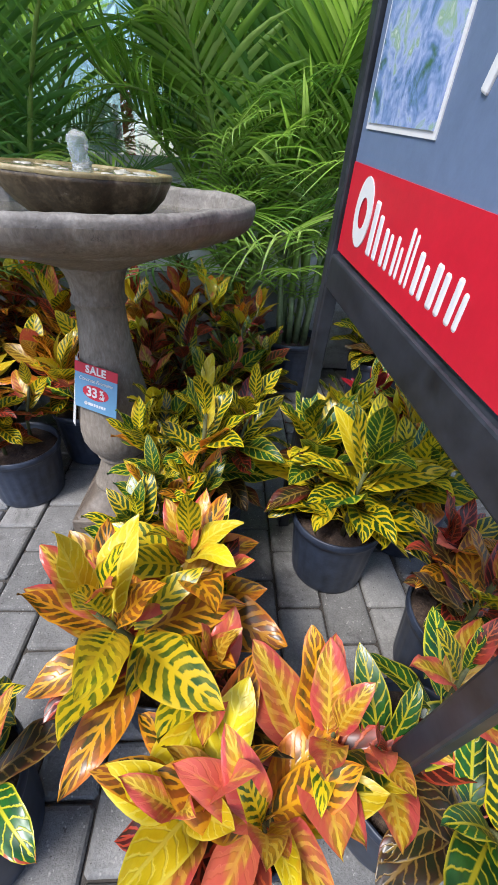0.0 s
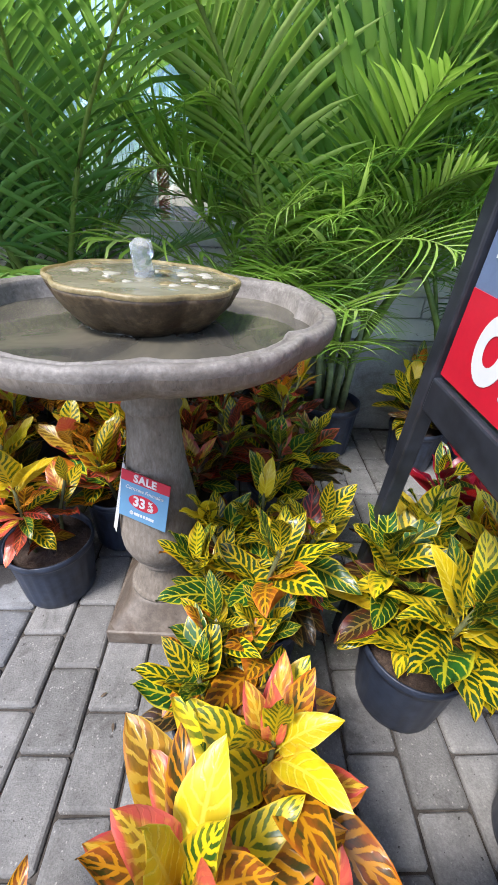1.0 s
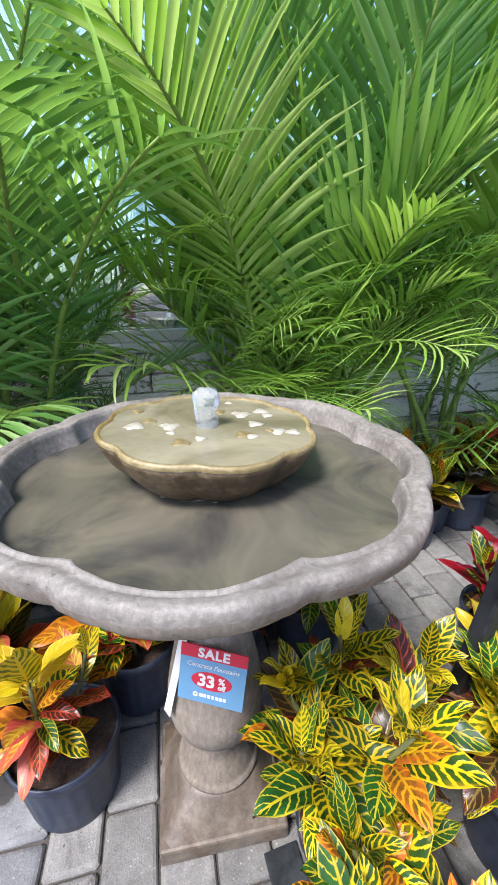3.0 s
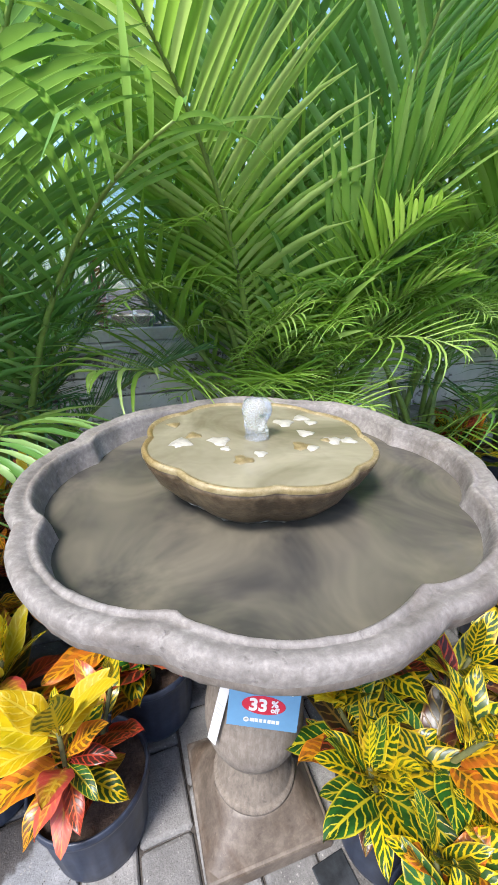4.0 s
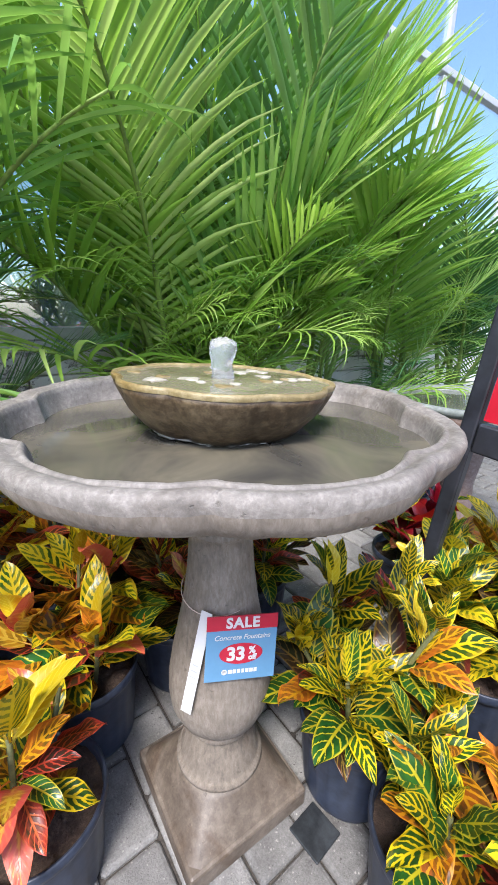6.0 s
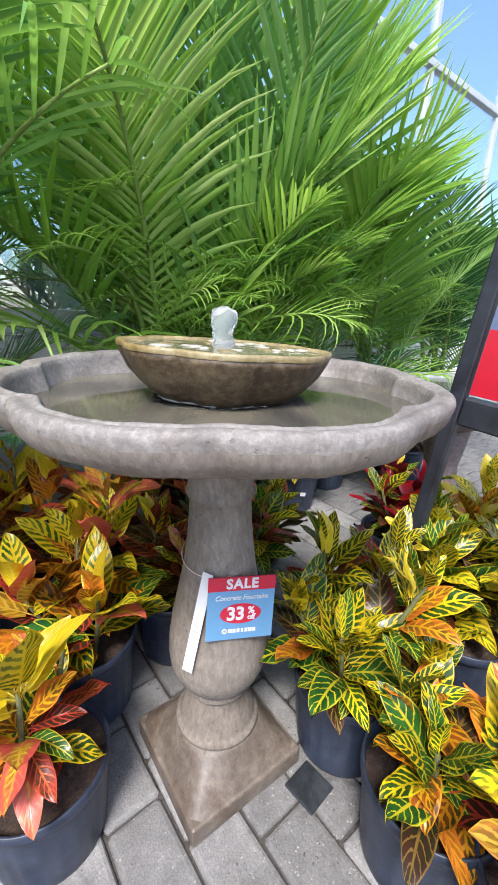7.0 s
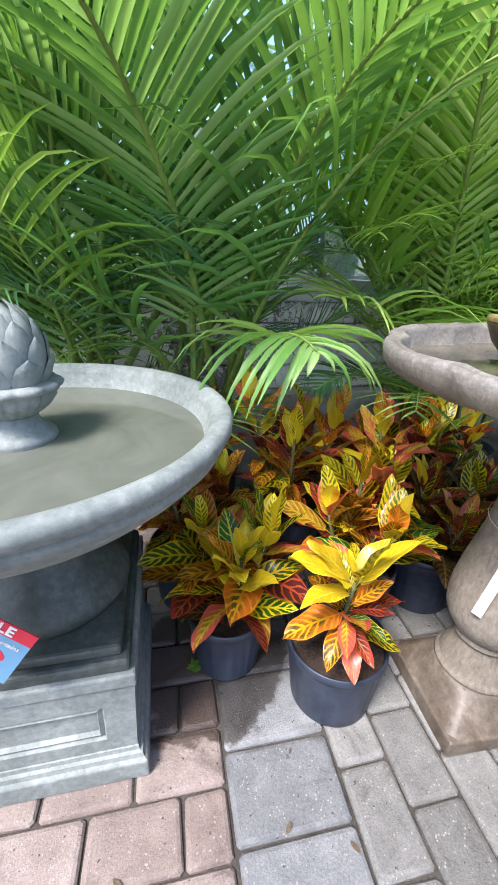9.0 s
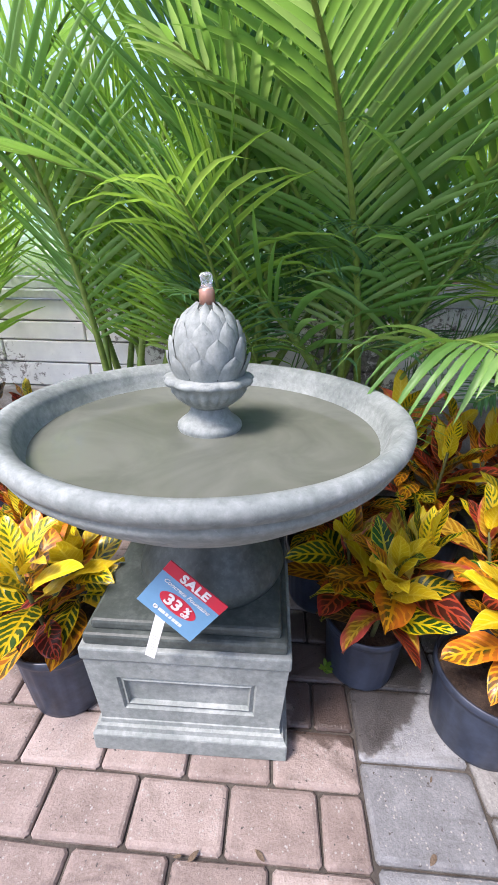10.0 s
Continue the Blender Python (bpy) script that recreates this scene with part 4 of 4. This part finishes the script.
CROWN = [(-70, 66, 1.0, 0.136, 1.34, S, 2), (-12, 50, 0.97, 0.136, 1.23, Y, 4), (178, 36, 0.95, 0.141, 1.18, Y, 1), (150, 42, 0.96, 0.111, 1.23, Y, 5), (25, 42, 0.92, 0.111, 1.23, Y, 6), (-160, 22, 0.88, 0.121, 1.12, Y, 3),
         (-172, -8, 0.66, 0.126, 1.18, O, 1), (-130, -12, 0.58, 0.101, 1.12, O, 3), (-98, -24, 0.52, 0.099, 0.95, K, 6), (-78, -16, 0.56, 0.088, 1.01, R, 2), (-35, -6, 0.50, 0.106, 1.12, V, 5), (5, 6, 0.6, 0.101, 1.01, R, 4),
         (60, 10, 0.62, 0.106, 1.12, V, 1), (110, 12, 0.6, 0.111, 1.12, O, 7), (-55, 6, 0.62, 0.081, 1.01, G, 3), (-112, 0, 0.6, 0.091, 1.01, K, 2), (-20, 14, 0.66, 0.081, 1.01, R, 7)]
croton(-0.188, 0.188, "croton with yellow crown and red lower leaves in a ribbed pot", [Y, Y, S, Y], [O, S, Y, K], [K, R, K, V, R], 14, 0.235, 0.7, 61, (0.113, 0.18), size=0.09, lean=(0.035, 0.0), stems=2, special=CROWN)
croton(-0.42, 0.325, "croton with orange and yellow-veined leaves in a nursery pot", [Y, S, Y, G], [Y, O, V, K], [O, R, V, D, K], 60, 0.25, 1.5, 22, (0.098, 0.17), size=0.135)
croton(-0.05, 0.40, "bushy croton with yellow and brown-red leaves behind the fountain", [Y, S, K, O], [O, S, K, R], [G, O, R, V], 84, 0.30, 2.0, 23, size=0.13, stems=4)
croton(0.365, -0.02, "dense croton with green leaves and yellow veins in a dark pot", [V, V, S, G, Y], [V, V, G, V, V, O, R], [G, V, D, G, V], 130, 0.32, 2.0, 24, size=0.105, stems=5)
croton(0.315, -0.235, "croton with green and yellow netted leaves in a nursery pot", [V, S, V, G], [V, V, O, G], [V, G, D, O], 76, 0.18, 1.5, 45, size=0.105, stems=4)
croton(0.33, -0.42, "croton with large yellow leaves edged in pink and orange", [S, S, Y, K], [S, K, O, V], [O, V, K, R], 50, 0.25, 1.2, 25, size=0.135, stems=2)
croton(0.46, -0.60, "croton with curled pink, orange and yellow leaves", [K, Y, S, K], [K, O, Y, K], [O, K, R, D], 70, 0.13, 1.5, 26, size=0.115, stems=4)
croton(0.70, -0.11, "green croton with broad yellow-veined leaves beside the sign", [G, V, S, G], [V, G, Y, S], [V, S, D, V], 124, 0.28, 2.1, 27, size=0.13, stems=4)
croton(0.70, -0.60, "croton with dark green and pink leaves in a nursery pot", [K, G, R, V], [G, D, K, G], [D, G, R], 40, 0.18, 1.3, 28, size=0.105)
croton(0.89, -0.38, "croton with red and orange leaves in a nursery pot", [K, O, R], [O, R, V], [D, G, R], 60, 0.22, 1.5, 29, size=0.11)
croton(0.05, -0.62, "croton with orange and green leaves in a nursery pot", [O, K, G], [G, V, O], [G, D], 36, 0.10, 1.0, 30, size=0.10)
croton(0.93, 0.00, "croton with orange-yellow leaves beside the sign", [Y, O, S, Y], [O, Y, S], [D, V, O], 76, 0.28, 1.6, 31, size=0.118, stems=4)
croton(0.97, 0.26, "croton with wine-red and yellow leaves in a nursery pot", [S, N, N, V], [N, N, G, N], [N, D, G], 60, 0.22, 1.4, 32, size=0.11)
croton(0.20, 0.44, "croton with red and yellow leaves between the pedestal and the wall", [R, Y, K, V], [R, D, V, R], [D, G, R], 70, 0.25, 1.5, 46, size=0.105)
croton(0.46, 0.46, "croton with green leaves and one red leaf behind the fountain", [G, V, G, K], [G, R, V, D], [D, G, R], 70, 0.22, 1.4, 33, size=0.105)
croton(0.46, 0.78, "croton with red, orange and green leaves near the wall", [R, V, O, Y], [R, G, V, R], [G, D, R], 90, 0.36, 1.9, 34, size=0.108, stems=5)
croton(0.17, 0.70, "croton with dark red leaves near the wall", [R, K, Y, O], [R, K, V], [D, R], 84, 0.36, 1.9, 35, size=0.122, stems=4)
croton(-0.14, 0.72, "croton with yellow and orange leaves near the wall", [Y, S, K, Y], [O, R, Y], [V, R, O], 80, 0.38, 2.0, 36, size=0.13, stems=4)
croton(-0.50, 0.56, "small-leaved croton with red and orange leaves behind the basin", [K, O, Y, R], [R, O, K, S], [R, O, V], 90, 0.30, 1.8, 37, size=0.105, stems=4)
croton(-0.50, 0.86, "croton with orange-red crown near the wall", [O, K, Y, O], [R, O, K], [O, R], 74, 0.36, 1.6, 38, size=0.12)
croton(1.08, 0.87, "croton with green yellow-veined leaves in a pot with a label", [V, O, Y, G], [G, V, Y, G], [G, V, D], 84, 0.25, 1.8, 39, size=0.115, stems=4)
croton(1.40, 0.95, "croton with red and green leaves by the wall", [O, R, V], [G, V, R], [G, D], 70, 0.28, 1.6, 40)
croton(1.85, 0.75, "croton with yellow leaves by the wall", [Y, V, Y], [V, Y], [G, D], 60, 0.28, 1.5, 41)
croton(-1.12, 0.215, "croton with bright yellow leaves beside the panelled plinth", [Y, S, Y], [Y, O, V], [O, R, V], 46, 0.22, 1.2, 42, size=0.132, stems=2)
croton(-1.30, 0.46, "croton with yellow and orange leaves beside the plinth", [Y, O, S], [O, V, R], [D, R], 60, 0.26, 1.4, 43, size=0.11)
croton(-1.72, 1.00, "croton with orange-red and green leaves at the wall", [O, R, V], [R, G, D], [D, G], 60, 0.32, 1.5, 44, size=0.11)


# ---- palms ----
FROND_MESHES = {}


def frond_mesh(mat, kind, k):
    """A feather frond of unit length that starts upwards and arches over towards +x."""
    key = (mat.name, kind, k)
    if key in FROND_MESHES:
        return FROND_MESHES[key]
    rg = random.Random(1000 * k + len(kind))
    bend, pairs, lf_len, lf_w, start, droop = {
        "arch": (1.2, 34, 0.34, 0.0165, 0.26, 0.6),
        "upright": (0.6, 34, 0.36, 0.0150, 0.28, 0.3),
        "broad": (0.85, 25, 0.36, 0.0240, 0.40, 0.35),
        "strap": (1.0, 17, 0.55, 0.0150, 0.16, 1.6),
        "hand": (1.5, 15, 0.40, 0.024, 0.58, 2.4),
        "fine": (0.8, 56, 0.28, 0.008, 0.22, 0.35)}[kind]
    bend *= rg.uniform(0.85, 1.15)
    bm = bmesh.new()
    pts, dirs = [], []
    ang, p = radians(84), Vector((0, 0, 0))
    n = 22
    for i in range(n + 1):
        pts.append(p.copy())
        d = Vector((math.cos(ang), 0, math.sin(ang)))
        dirs.append(d)
        p = p + d / n
        ang -= bend / n * (0.35 + 1.3 * i / n)
    tube(pts, [0.011 * (1 - 0.85 * i / n) + 0.001 for i in range(n + 1)], 5, bm)
    for f in bm.faces:
        f.material_index = 1
    for i in range(pairs):
        t = start + (1 - start) * i / (pairs - 1)
        fi = min(n - 0.001, t * n)
        a = int(fi)
        q = pts[a].lerp(pts[a + 1], fi - a)
        d = dirs[a]
        nrm = Vector((-d.z, 0, d.x))
        shape = math.sin(math.pi * (0.18 + 0.80 * (i / (pairs - 1)))) ** 0.6
        for sgn in (-1, 1):
            ln = lf_len * shape * rg.uniform(0.85, 1.1)
            out = (Vector((0, sgn, 0)) * rg.uniform(0.75, 0.9) + d * (0.45 + 0.75 * (i / pairs)) + nrm * rg.uniform(0.1, 0.45)).normalized()
            side = out.cross(nrm).normalized()
            w = lf_w * rg.uniform(0.8, 1.15)
            fall = droop * rg.uniform(0.4, 1.5)
            prev, pos, dr = None, q.copy(), out.copy()
            segs = 5
            for s in range(segs + 1):
                u = s / segs
                ww = w * (0.5 + 1.3 * u if u < 0.35 else 0.955 * (1 - ((u - 0.35) / 0.65) ** 1.7)) + 0.0006
                crease = nrm * (-0.35 * ww)
                line = [bm.verts.new(pos - side * ww * 0.5), bm.verts.new(pos + crease), bm.verts.new(pos + side * ww * 0.5)]
                if prev:
                    bm.faces.new((prev[0], line[0], line[1], prev[1]))
                    bm.faces.new((prev[1], line[1], line[2], prev[2]))
                prev = line
                dr = (dr + Vector((0, 0, -1)) * fall / segs * (0.3 + u)).normalized()
                pos = pos + dr * ln / segs
    FROND_MESHES[key] = mesh_from(bm, "frond", [mat, RACHIS])
    return FROND_MESHES[key]


def frond(root, base, length, az, tilt, mat, kind, k, roll=0.0):
    """az: degrees to which it arches, tilt: degrees by which it leans out of the upright."""
    ob = new("frond", frond_mesh(mat, kind, k))
    ob.parent = root
    ob.matrix_basis = Matrix.Translation(base) @ Euler((radians(roll), radians(tilt), radians(az)), "XYZ").to_matrix().to_4x4() @ Matrix.Diagonal((length, length, length, 1))
    return ob


def palm(x, y, label, count, reach, seed, mats, kinds, pot=(0.14, 0.24), low=0, stems=5, special=(), tangle=0):
    rg = random.Random(seed)
    root = thing("palm", pose(x, y, 0), label, "palm", "potted palms")
    nursery_pot(root, *pot)
    tops = []
    for k in range(stems):
        a = 2 * math.pi * (k + rg.random() * 0.5) / stems
        d = 0.02 + 0.05 * rg.random()
        foot = Vector((d * math.cos(a), d * math.sin(a), pot[1] * 0.82))
        head = foot + Vector((0.03 * math.cos(a), 0.03 * math.sin(a), rg.uniform(0.22, 0.42)))
        part("stem", tube([foot, foot.lerp(head, 0.5) + Vector((0.004, 0, 0)), head], [0.016, 0.013, 0.009], 8), BARK, root)
        tops.append((foot, head))
    for i in range(count):
        foot, head = tops[i % stems]
        base = foot.lerp(head, rg.uniform(0.45, 1.0))
        az = 360.0 * ((i * 0.618) % 1.0) + rg.uniform(-15, 15)
        toward_wall = max(0.0, math.sin(radians(az)))
        toward_open = max(0.0, -math.sin(radians(az)))
        ln = reach * rg.uniform(0.8, 1.12) * (1 - 0.3 * toward_wall - 0.12 * toward_open)
        tilt = rg.uniform(2, 26) * (1 - 0.75 * toward_wall - 0.6 * toward_open)
        kind = kinds[rg.randrange(len(kinds))]
        frond(root, base, ln, az, tilt, mats[rg.randrange(len(mats))], "upright" if toward_wall > 0.25 and kind != "broad" else kind, rg.randrange(3), rg.uniform(-12, 12))
    for i in range(low):
        foot, head = tops[i % stems]
        az = 180 + 180.0 * rg.random()
        frond(root, foot.lerp(head, rg.uniform(0.1, 0.7)), reach * rg.uniform(0.35, 0.62), az, rg.uniform(18, 48), mats[rg.randrange(len(mats))], "strap", rg.randrange(3), rg.uniform(-20, 20))
    for i in range(tangle):
        base = Vector((rg.uniform(-0.12, 0.12), rg.uniform(-0.12, 0.05), rg.uniform(0.62, 1.02)))
        frond(root, base, rg.uniform(0.30, 0.52), 180 + 180.0 * rg.random(), rg.uniform(5, 60), mats[rg.randrange(len(mats))], "strap", rg.randrange(3), rg.uniform(-30, 30))
    for base, ln, az, tilt, mat, kind, k in special:
        frond(root, Vector(base), ln, az, tilt, mat, kind, k)
    return root


P, Q, U = FROND, FROND_SHADE, FROND_SUN
palm(0.72, 1.00, "potted areca palm with many drooping strap leaves", 9, 1.35, 51, [P, U, U], ["arch", "upright", "upright"], low=2, stems=9, tangle=34,
     special=[((0.0, -0.08, 0.62), 0.80, -36, 14, U, "arch", 1), ((0.0, -0.08, 0.60), 0.66, -66, 10, U, "arch", 2), ((0.02, -0.05, 0.52), 1.45, -96, -4, P, "broad", 0), ((0.08, 0.0, 0.5), 1.45, -8, 20, U, "broad", 1), ((-0.04, -0.05, 0.55), 0.85, -84, 6, U, "arch", 0)])
palm(0.47, 1.02, "tall potted areca palm with bright green fronds", 9, 1.5, 52, [U, P, U], ["upright", "broad", "upright"], low=2, stems=6, tangle=26,
     special=[((-0.03, -0.05, 0.6), 1.15, 203, 10, U, "broad", 2), ((-0.05, -0.04, 0.55), 1.05, 188, 22, U, "broad", 1), ((-0.02, -0.07, 0.55), 1.2, 232, 6, U, "arch", 1),
              ((-0.06, -0.08, 0.42), 0.62, 205, 42, Q, "arch", 2), ((-0.05, -0.08, 0.42), 0.55, 235, 46, P, "strap", 1)])
palm(-0.42, 1.00, "potted palm with broad arching fronds in shaded green", 5, 1.35, 53, [Q, P, Q], ["upright", "arch"], low=2, stems=5, tangle=8,
     special=[((-0.03, -0.08, 0.48), 1.1, -94, 2, P, "arch", 0), ((0.11, -0.06, 0.40), 0.78, -84, 22, P, "hand", 1), ((0.08, -0.05, 0.5), 1.1, -48, 14, P, "strap", 2),
              ((0.04, -0.05, 0.52), 1.18, -112, 17, P, "arch", 1), ((0.09, -0.04, 0.55), 1.1, -72, 12, P, "arch", 2), ((0.06, 0.0, 0.45), 1.05, 20, 16, Q, "fine", 1), ((0.05, -0.05, 0.4), 0.8, -14, 30, Q, "fine", 2)])
palm(-0.80, 1.02, "potted palm with feathery fronds behind the round basin", 7, 1.45, 54, [P, Q, U], ["fine", "upright"], low=1, stems=5, tangle=10,
     special=[((0.04, -0.06, 0.5), 1.25, -60, 6, P, "broad", 1), ((0.0, -0.06, 0.5), 0.8, -100, 14, U, "strap", 0)])
palm(-1.22, 1.02, "young palm with fine feathered leaves against the wall", 9, 1.45, 55, [U, P], ["fine", "upright"], low=0, stems=4)
palm(1.22, 1.00, "potted palm with long arching fronds beside the wall", 7, 1.4, 56, [P, U, U], ["broad", "upright"], low=2, stems=6, tangle=10)
palm(1.85, 1.00, "deep green palm at the far end of the wall", 8, 1.45, 57, [Q, P, U], ["arch", "fine"], low=4, stems=5, tangle=10)
palm(2.40, 0.98, "deep green palm beyond the brown fountain", 10, 1.4, 59, [Q, P], ["arch", "fine"], low=5, stems=5, tangle=8)
palm(-1.85, 1.02, "bright green palm at the end of the wall", 7, 1.35, 58, [U, P], ["fine", "upright"], low=0, stems=4)


# ---- paving ----
def paver_mesh(w, l, h, mat, seed):
    rg = random.Random(seed)
    bm = bmesh.new()
    c = 0.0075
    levels = [(0.0, -h), (0.0, -0.007), (c * 0.45, -0.002), (c * 1.3, 0.0)]
    rings = []
    jit = [rg.uniform(-0.0016, 0.0016) for _ in range(8)]
    for inset, z in levels:
        ring = []
        for k, (sx, sy) in enumerate(((-1, -1), (1, -1), (1, 1), (-1, 1))):
            cx, cy = sx * (w / 2 - inset) + jit[k], sy * (l / 2 - inset) + jit[k + 4]
            cut = 0.006
            if sx * sy > 0:
                ring += [(cx, cy - sy * cut, z), (cx - sx * cut, cy, z)] if sx < 0 else [(cx, cy - sy * cut, z), (cx - sx * cut, cy, z)]
            else:
                ring += [(cx - sx * cut, cy, z), (cx, cy - sy * cut, z)]
        rings.append([bm.verts.new(p) for p in ring])
    for lo, hi in zip(rings, rings[1:]):
        for i in range(8):
            bm.faces.new((lo[i], lo[(i + 1) % 8], hi[(i + 1) % 8], hi[i]))
    bm.faces.new(rings[-1])
    return bm


pavement = thing("pavement", pose(0, 0, 0), "tumbled grey and pinkish concrete pavers with dark sanded joints", "pavement", kind="structure")
PAVER_SETS = {}
far = {}


def lay(kind, x, y, w, l, mat):
    rg = random.Random(int(x * 977 + y * 3571))
    near = -1.25 < x < 1.2 and -0.6 < y < 1.0
    z, tip = rg.uniform(-0.0018, 0.0012), rg.uniform(-0.5, 0.5)
    key = (kind, rg.randrange(3))
    if key not in PAVER_SETS:
        PAVER_SETS[key] = mesh_from(paver_mesh(w, l, 0.02, mat, hash(key[1]) + 7), "paver", mat, False)
    if near:
        ob = new("paver", PAVER_SETS[key])
        ob.parent = pavement
        ob.matrix_basis = pose(x, y, z, tip, tip * 0.6, rg.uniform(-0.5, 0.5))
    else:
        far.setdefault(mat.name, (mat, []))[1].append((PAVER_SETS[key], pose(x, y, z)))


JOINT = 0.0055
COL, LEN = 0.1125, 0.175
GREY_SHIFT = (0.025, -0.06, 0.02, -0.058)
for c in range(0, 34):
    x0 = -0.232 + COL * c
    shift = GREY_SHIFT[c % 4]
    for r in range(-19, 9):
        y0 = shift + LEN * r
        if -3.0 < y0 < 1.14:
            lay("grey", x0 + COL / 2, y0 + LEN / 2, COL - JOINT, LEN - JOINT, PAVER_GREY)
for r in range(-19, 8):
    y0 = -0.062 + 0.159 * r
    if -3.0 < y0 < 1.1:
        lay("square", -0.232 - 0.226 / 2, y0 + 0.159 / 2, 0.226 - JOINT, 0.159 - JOINT, PAVER_BLUE)
for r in range(-27, 11):
    y0 = -0.076 + 0.113 * r
    if not -3.0 < y0 < 1.14:
        continue
    x, k = -0.459, 0
    if r % 2 == 0:
        lay("half", x - 0.044, y0 + 0.0565, 0.088 - JOINT, 0.113 - JOINT, PAVER_PINK)
        x -= 0.088
    while x > -4.4:
        w = (0.172, 0.178)[(r + k) % 2]
        lay("pink%d" % ((r + k) % 2), x - w / 2, y0 + 0.0565, w - JOINT, 0.113 - JOINT, PAVER_PINK)
        x, k = x - w, k + 1
for mat, items in far.values():
    bm = bmesh.new()
    for me, m in items:
        had = len(bm.verts)
        bm.from_mesh(me)
        bm.verts.ensure_lookup_table()
        for v in bm.verts[had:]:
            v.co = m @ v.co
    tagged(part("outer_pavers", bm, mat, pavement, smooth=False), kind="stuff")

tagged(new("drain_plate", mesh_from(box(0.07, 0.07, 0.006, 0.002, (0, 0, 0)), "drain_plate", PLATE, False)), "dark metal plate set beside the fountain foot", "plate").matrix_basis = pose(0.235, -0.055, 0, 0, 0, 5)


# ---- small things ----
def pot_label(x, y, z, turn):
    ob = new("pot_label", mesh_from(sheet(0.026, 0.018, 0.001), "pot_label", WHITE, False))
    ob.matrix_basis = pose(x, y, z, 0, 12, turn)
    return tagged(ob, "small white paper label stuck to a dark pot", "label")


pot_label(1.035, 0.766, 0.105, -22)
pot_label(0.70, 0.909, 0.15, 5)


def weed(x, y, seed):
    rg = random.Random(seed)
    root = thing("weed", pose(x, y, -0.002), "tiny bright green weed growing in a paver joint", "weed")
    for k in range(9):
        ob = new("leaf", leaf_mesh(FROND_SUN, k % 8))
        ob.parent = root
        ob.matrix_basis = Matrix.Translation((0, 0, 0.004 + 0.003 * k)) @ Euler((0, radians(-25 - 5 * (k % 4)), 2.4 * k)).to_matrix().to_4x4() @ Matrix.Diagonal((0.022, 0.026, 0.022, 1))
    return root


weed(-0.507, 0.285, 1)

DRY = plain("dry_leaf_brown", (0.10, 0.07, 0.045), 0.8, 0, 0.3)
rng = random.Random(77)
for k in range(16):
    x, y = rng.uniform(-0.9, 0.25), rng.uniform(-0.25, 0.12)
    if math.hypot(x - F1[0], y - F1[1]) < 0.21 or (-1.03 < x < -0.59 and y > 0.05):
        continue
    ob = new("dry_leaf", leaf_mesh(DRY, k % 8))
    s = rng.uniform(0.012, 0.026)
    ob.matrix_basis = pose(x, y, 0.004, rng.uniform(-8, 8), 0, rng.uniform(0, 360)) @ Matrix.Diagonal((s, s, s * 0.5, 1))
    tagged(ob, "small dry brown leaf lying on the pavers", "leaf", "litter on the pavers")

bench = thing("potting_bench", pose(0.3, 1.68, 0), "pale bench behind the greenhouse glass", "bench")
part("bench_top", box(1.9, 0.42, 0.04, 0.006, (0, 0, 0.80)), ALUMINIUM, bench, smooth=False)
for x in (-0.88, 0.88):
    for y in (-0.17, 0.17):
        part("leg", box(0.04, 0.04, 0.805, 0.003, (x, y, 0.0)), ALUMINIUM, bench, smooth=False)
CREAM = plain("cream_glaze", (0.78, 0.70, 0.58), 0.35, 0, 0.05)
PINK_GLAZE = plain("pink_glaze", (0.75, 0.48, 0.40), 0.35, 0, 0.08)
SLATE_GLAZE = plain("slate_glaze", (0.16, 0.18, 0.21), 0.35, 0, 0.08)
for x, r, h, mat, lab in ((0.30, 0.115, 0.31, CREAM, "tall cream glazed ceramic planter on the bench"), (0.075, 0.10, 0.20, PINK_GLAZE, "pink glazed ceramic planter on the bench"), (-0.055, 0.028, 0.32, SIGN_RED, "slim red glazed vase on the bench"),
                          (-0.18, 0.085, 0.24, CREAM, "cream glazed ceramic planter on the bench"), (0.175, 0.05, 0.28, SLATE_GLAZE, "slim slate grey glazed vase on the bench")):
    ob = new("planter", mesh_from(lathe([(r * 0.6, 0), (r * 0.95, h * 0.35), (r, h * 0.7), (r * 0.88, h * 0.93), (r * 0.95, h), (r * 0.85, h), (r * 0.8, h * 0.8)], 40), "planter", mat))
    ob.matrix_basis = pose(x, 1.62 + 0.5 * (r - 0.1), 0.84)
    tagged(ob, lab, "planter", "planters on the bench")
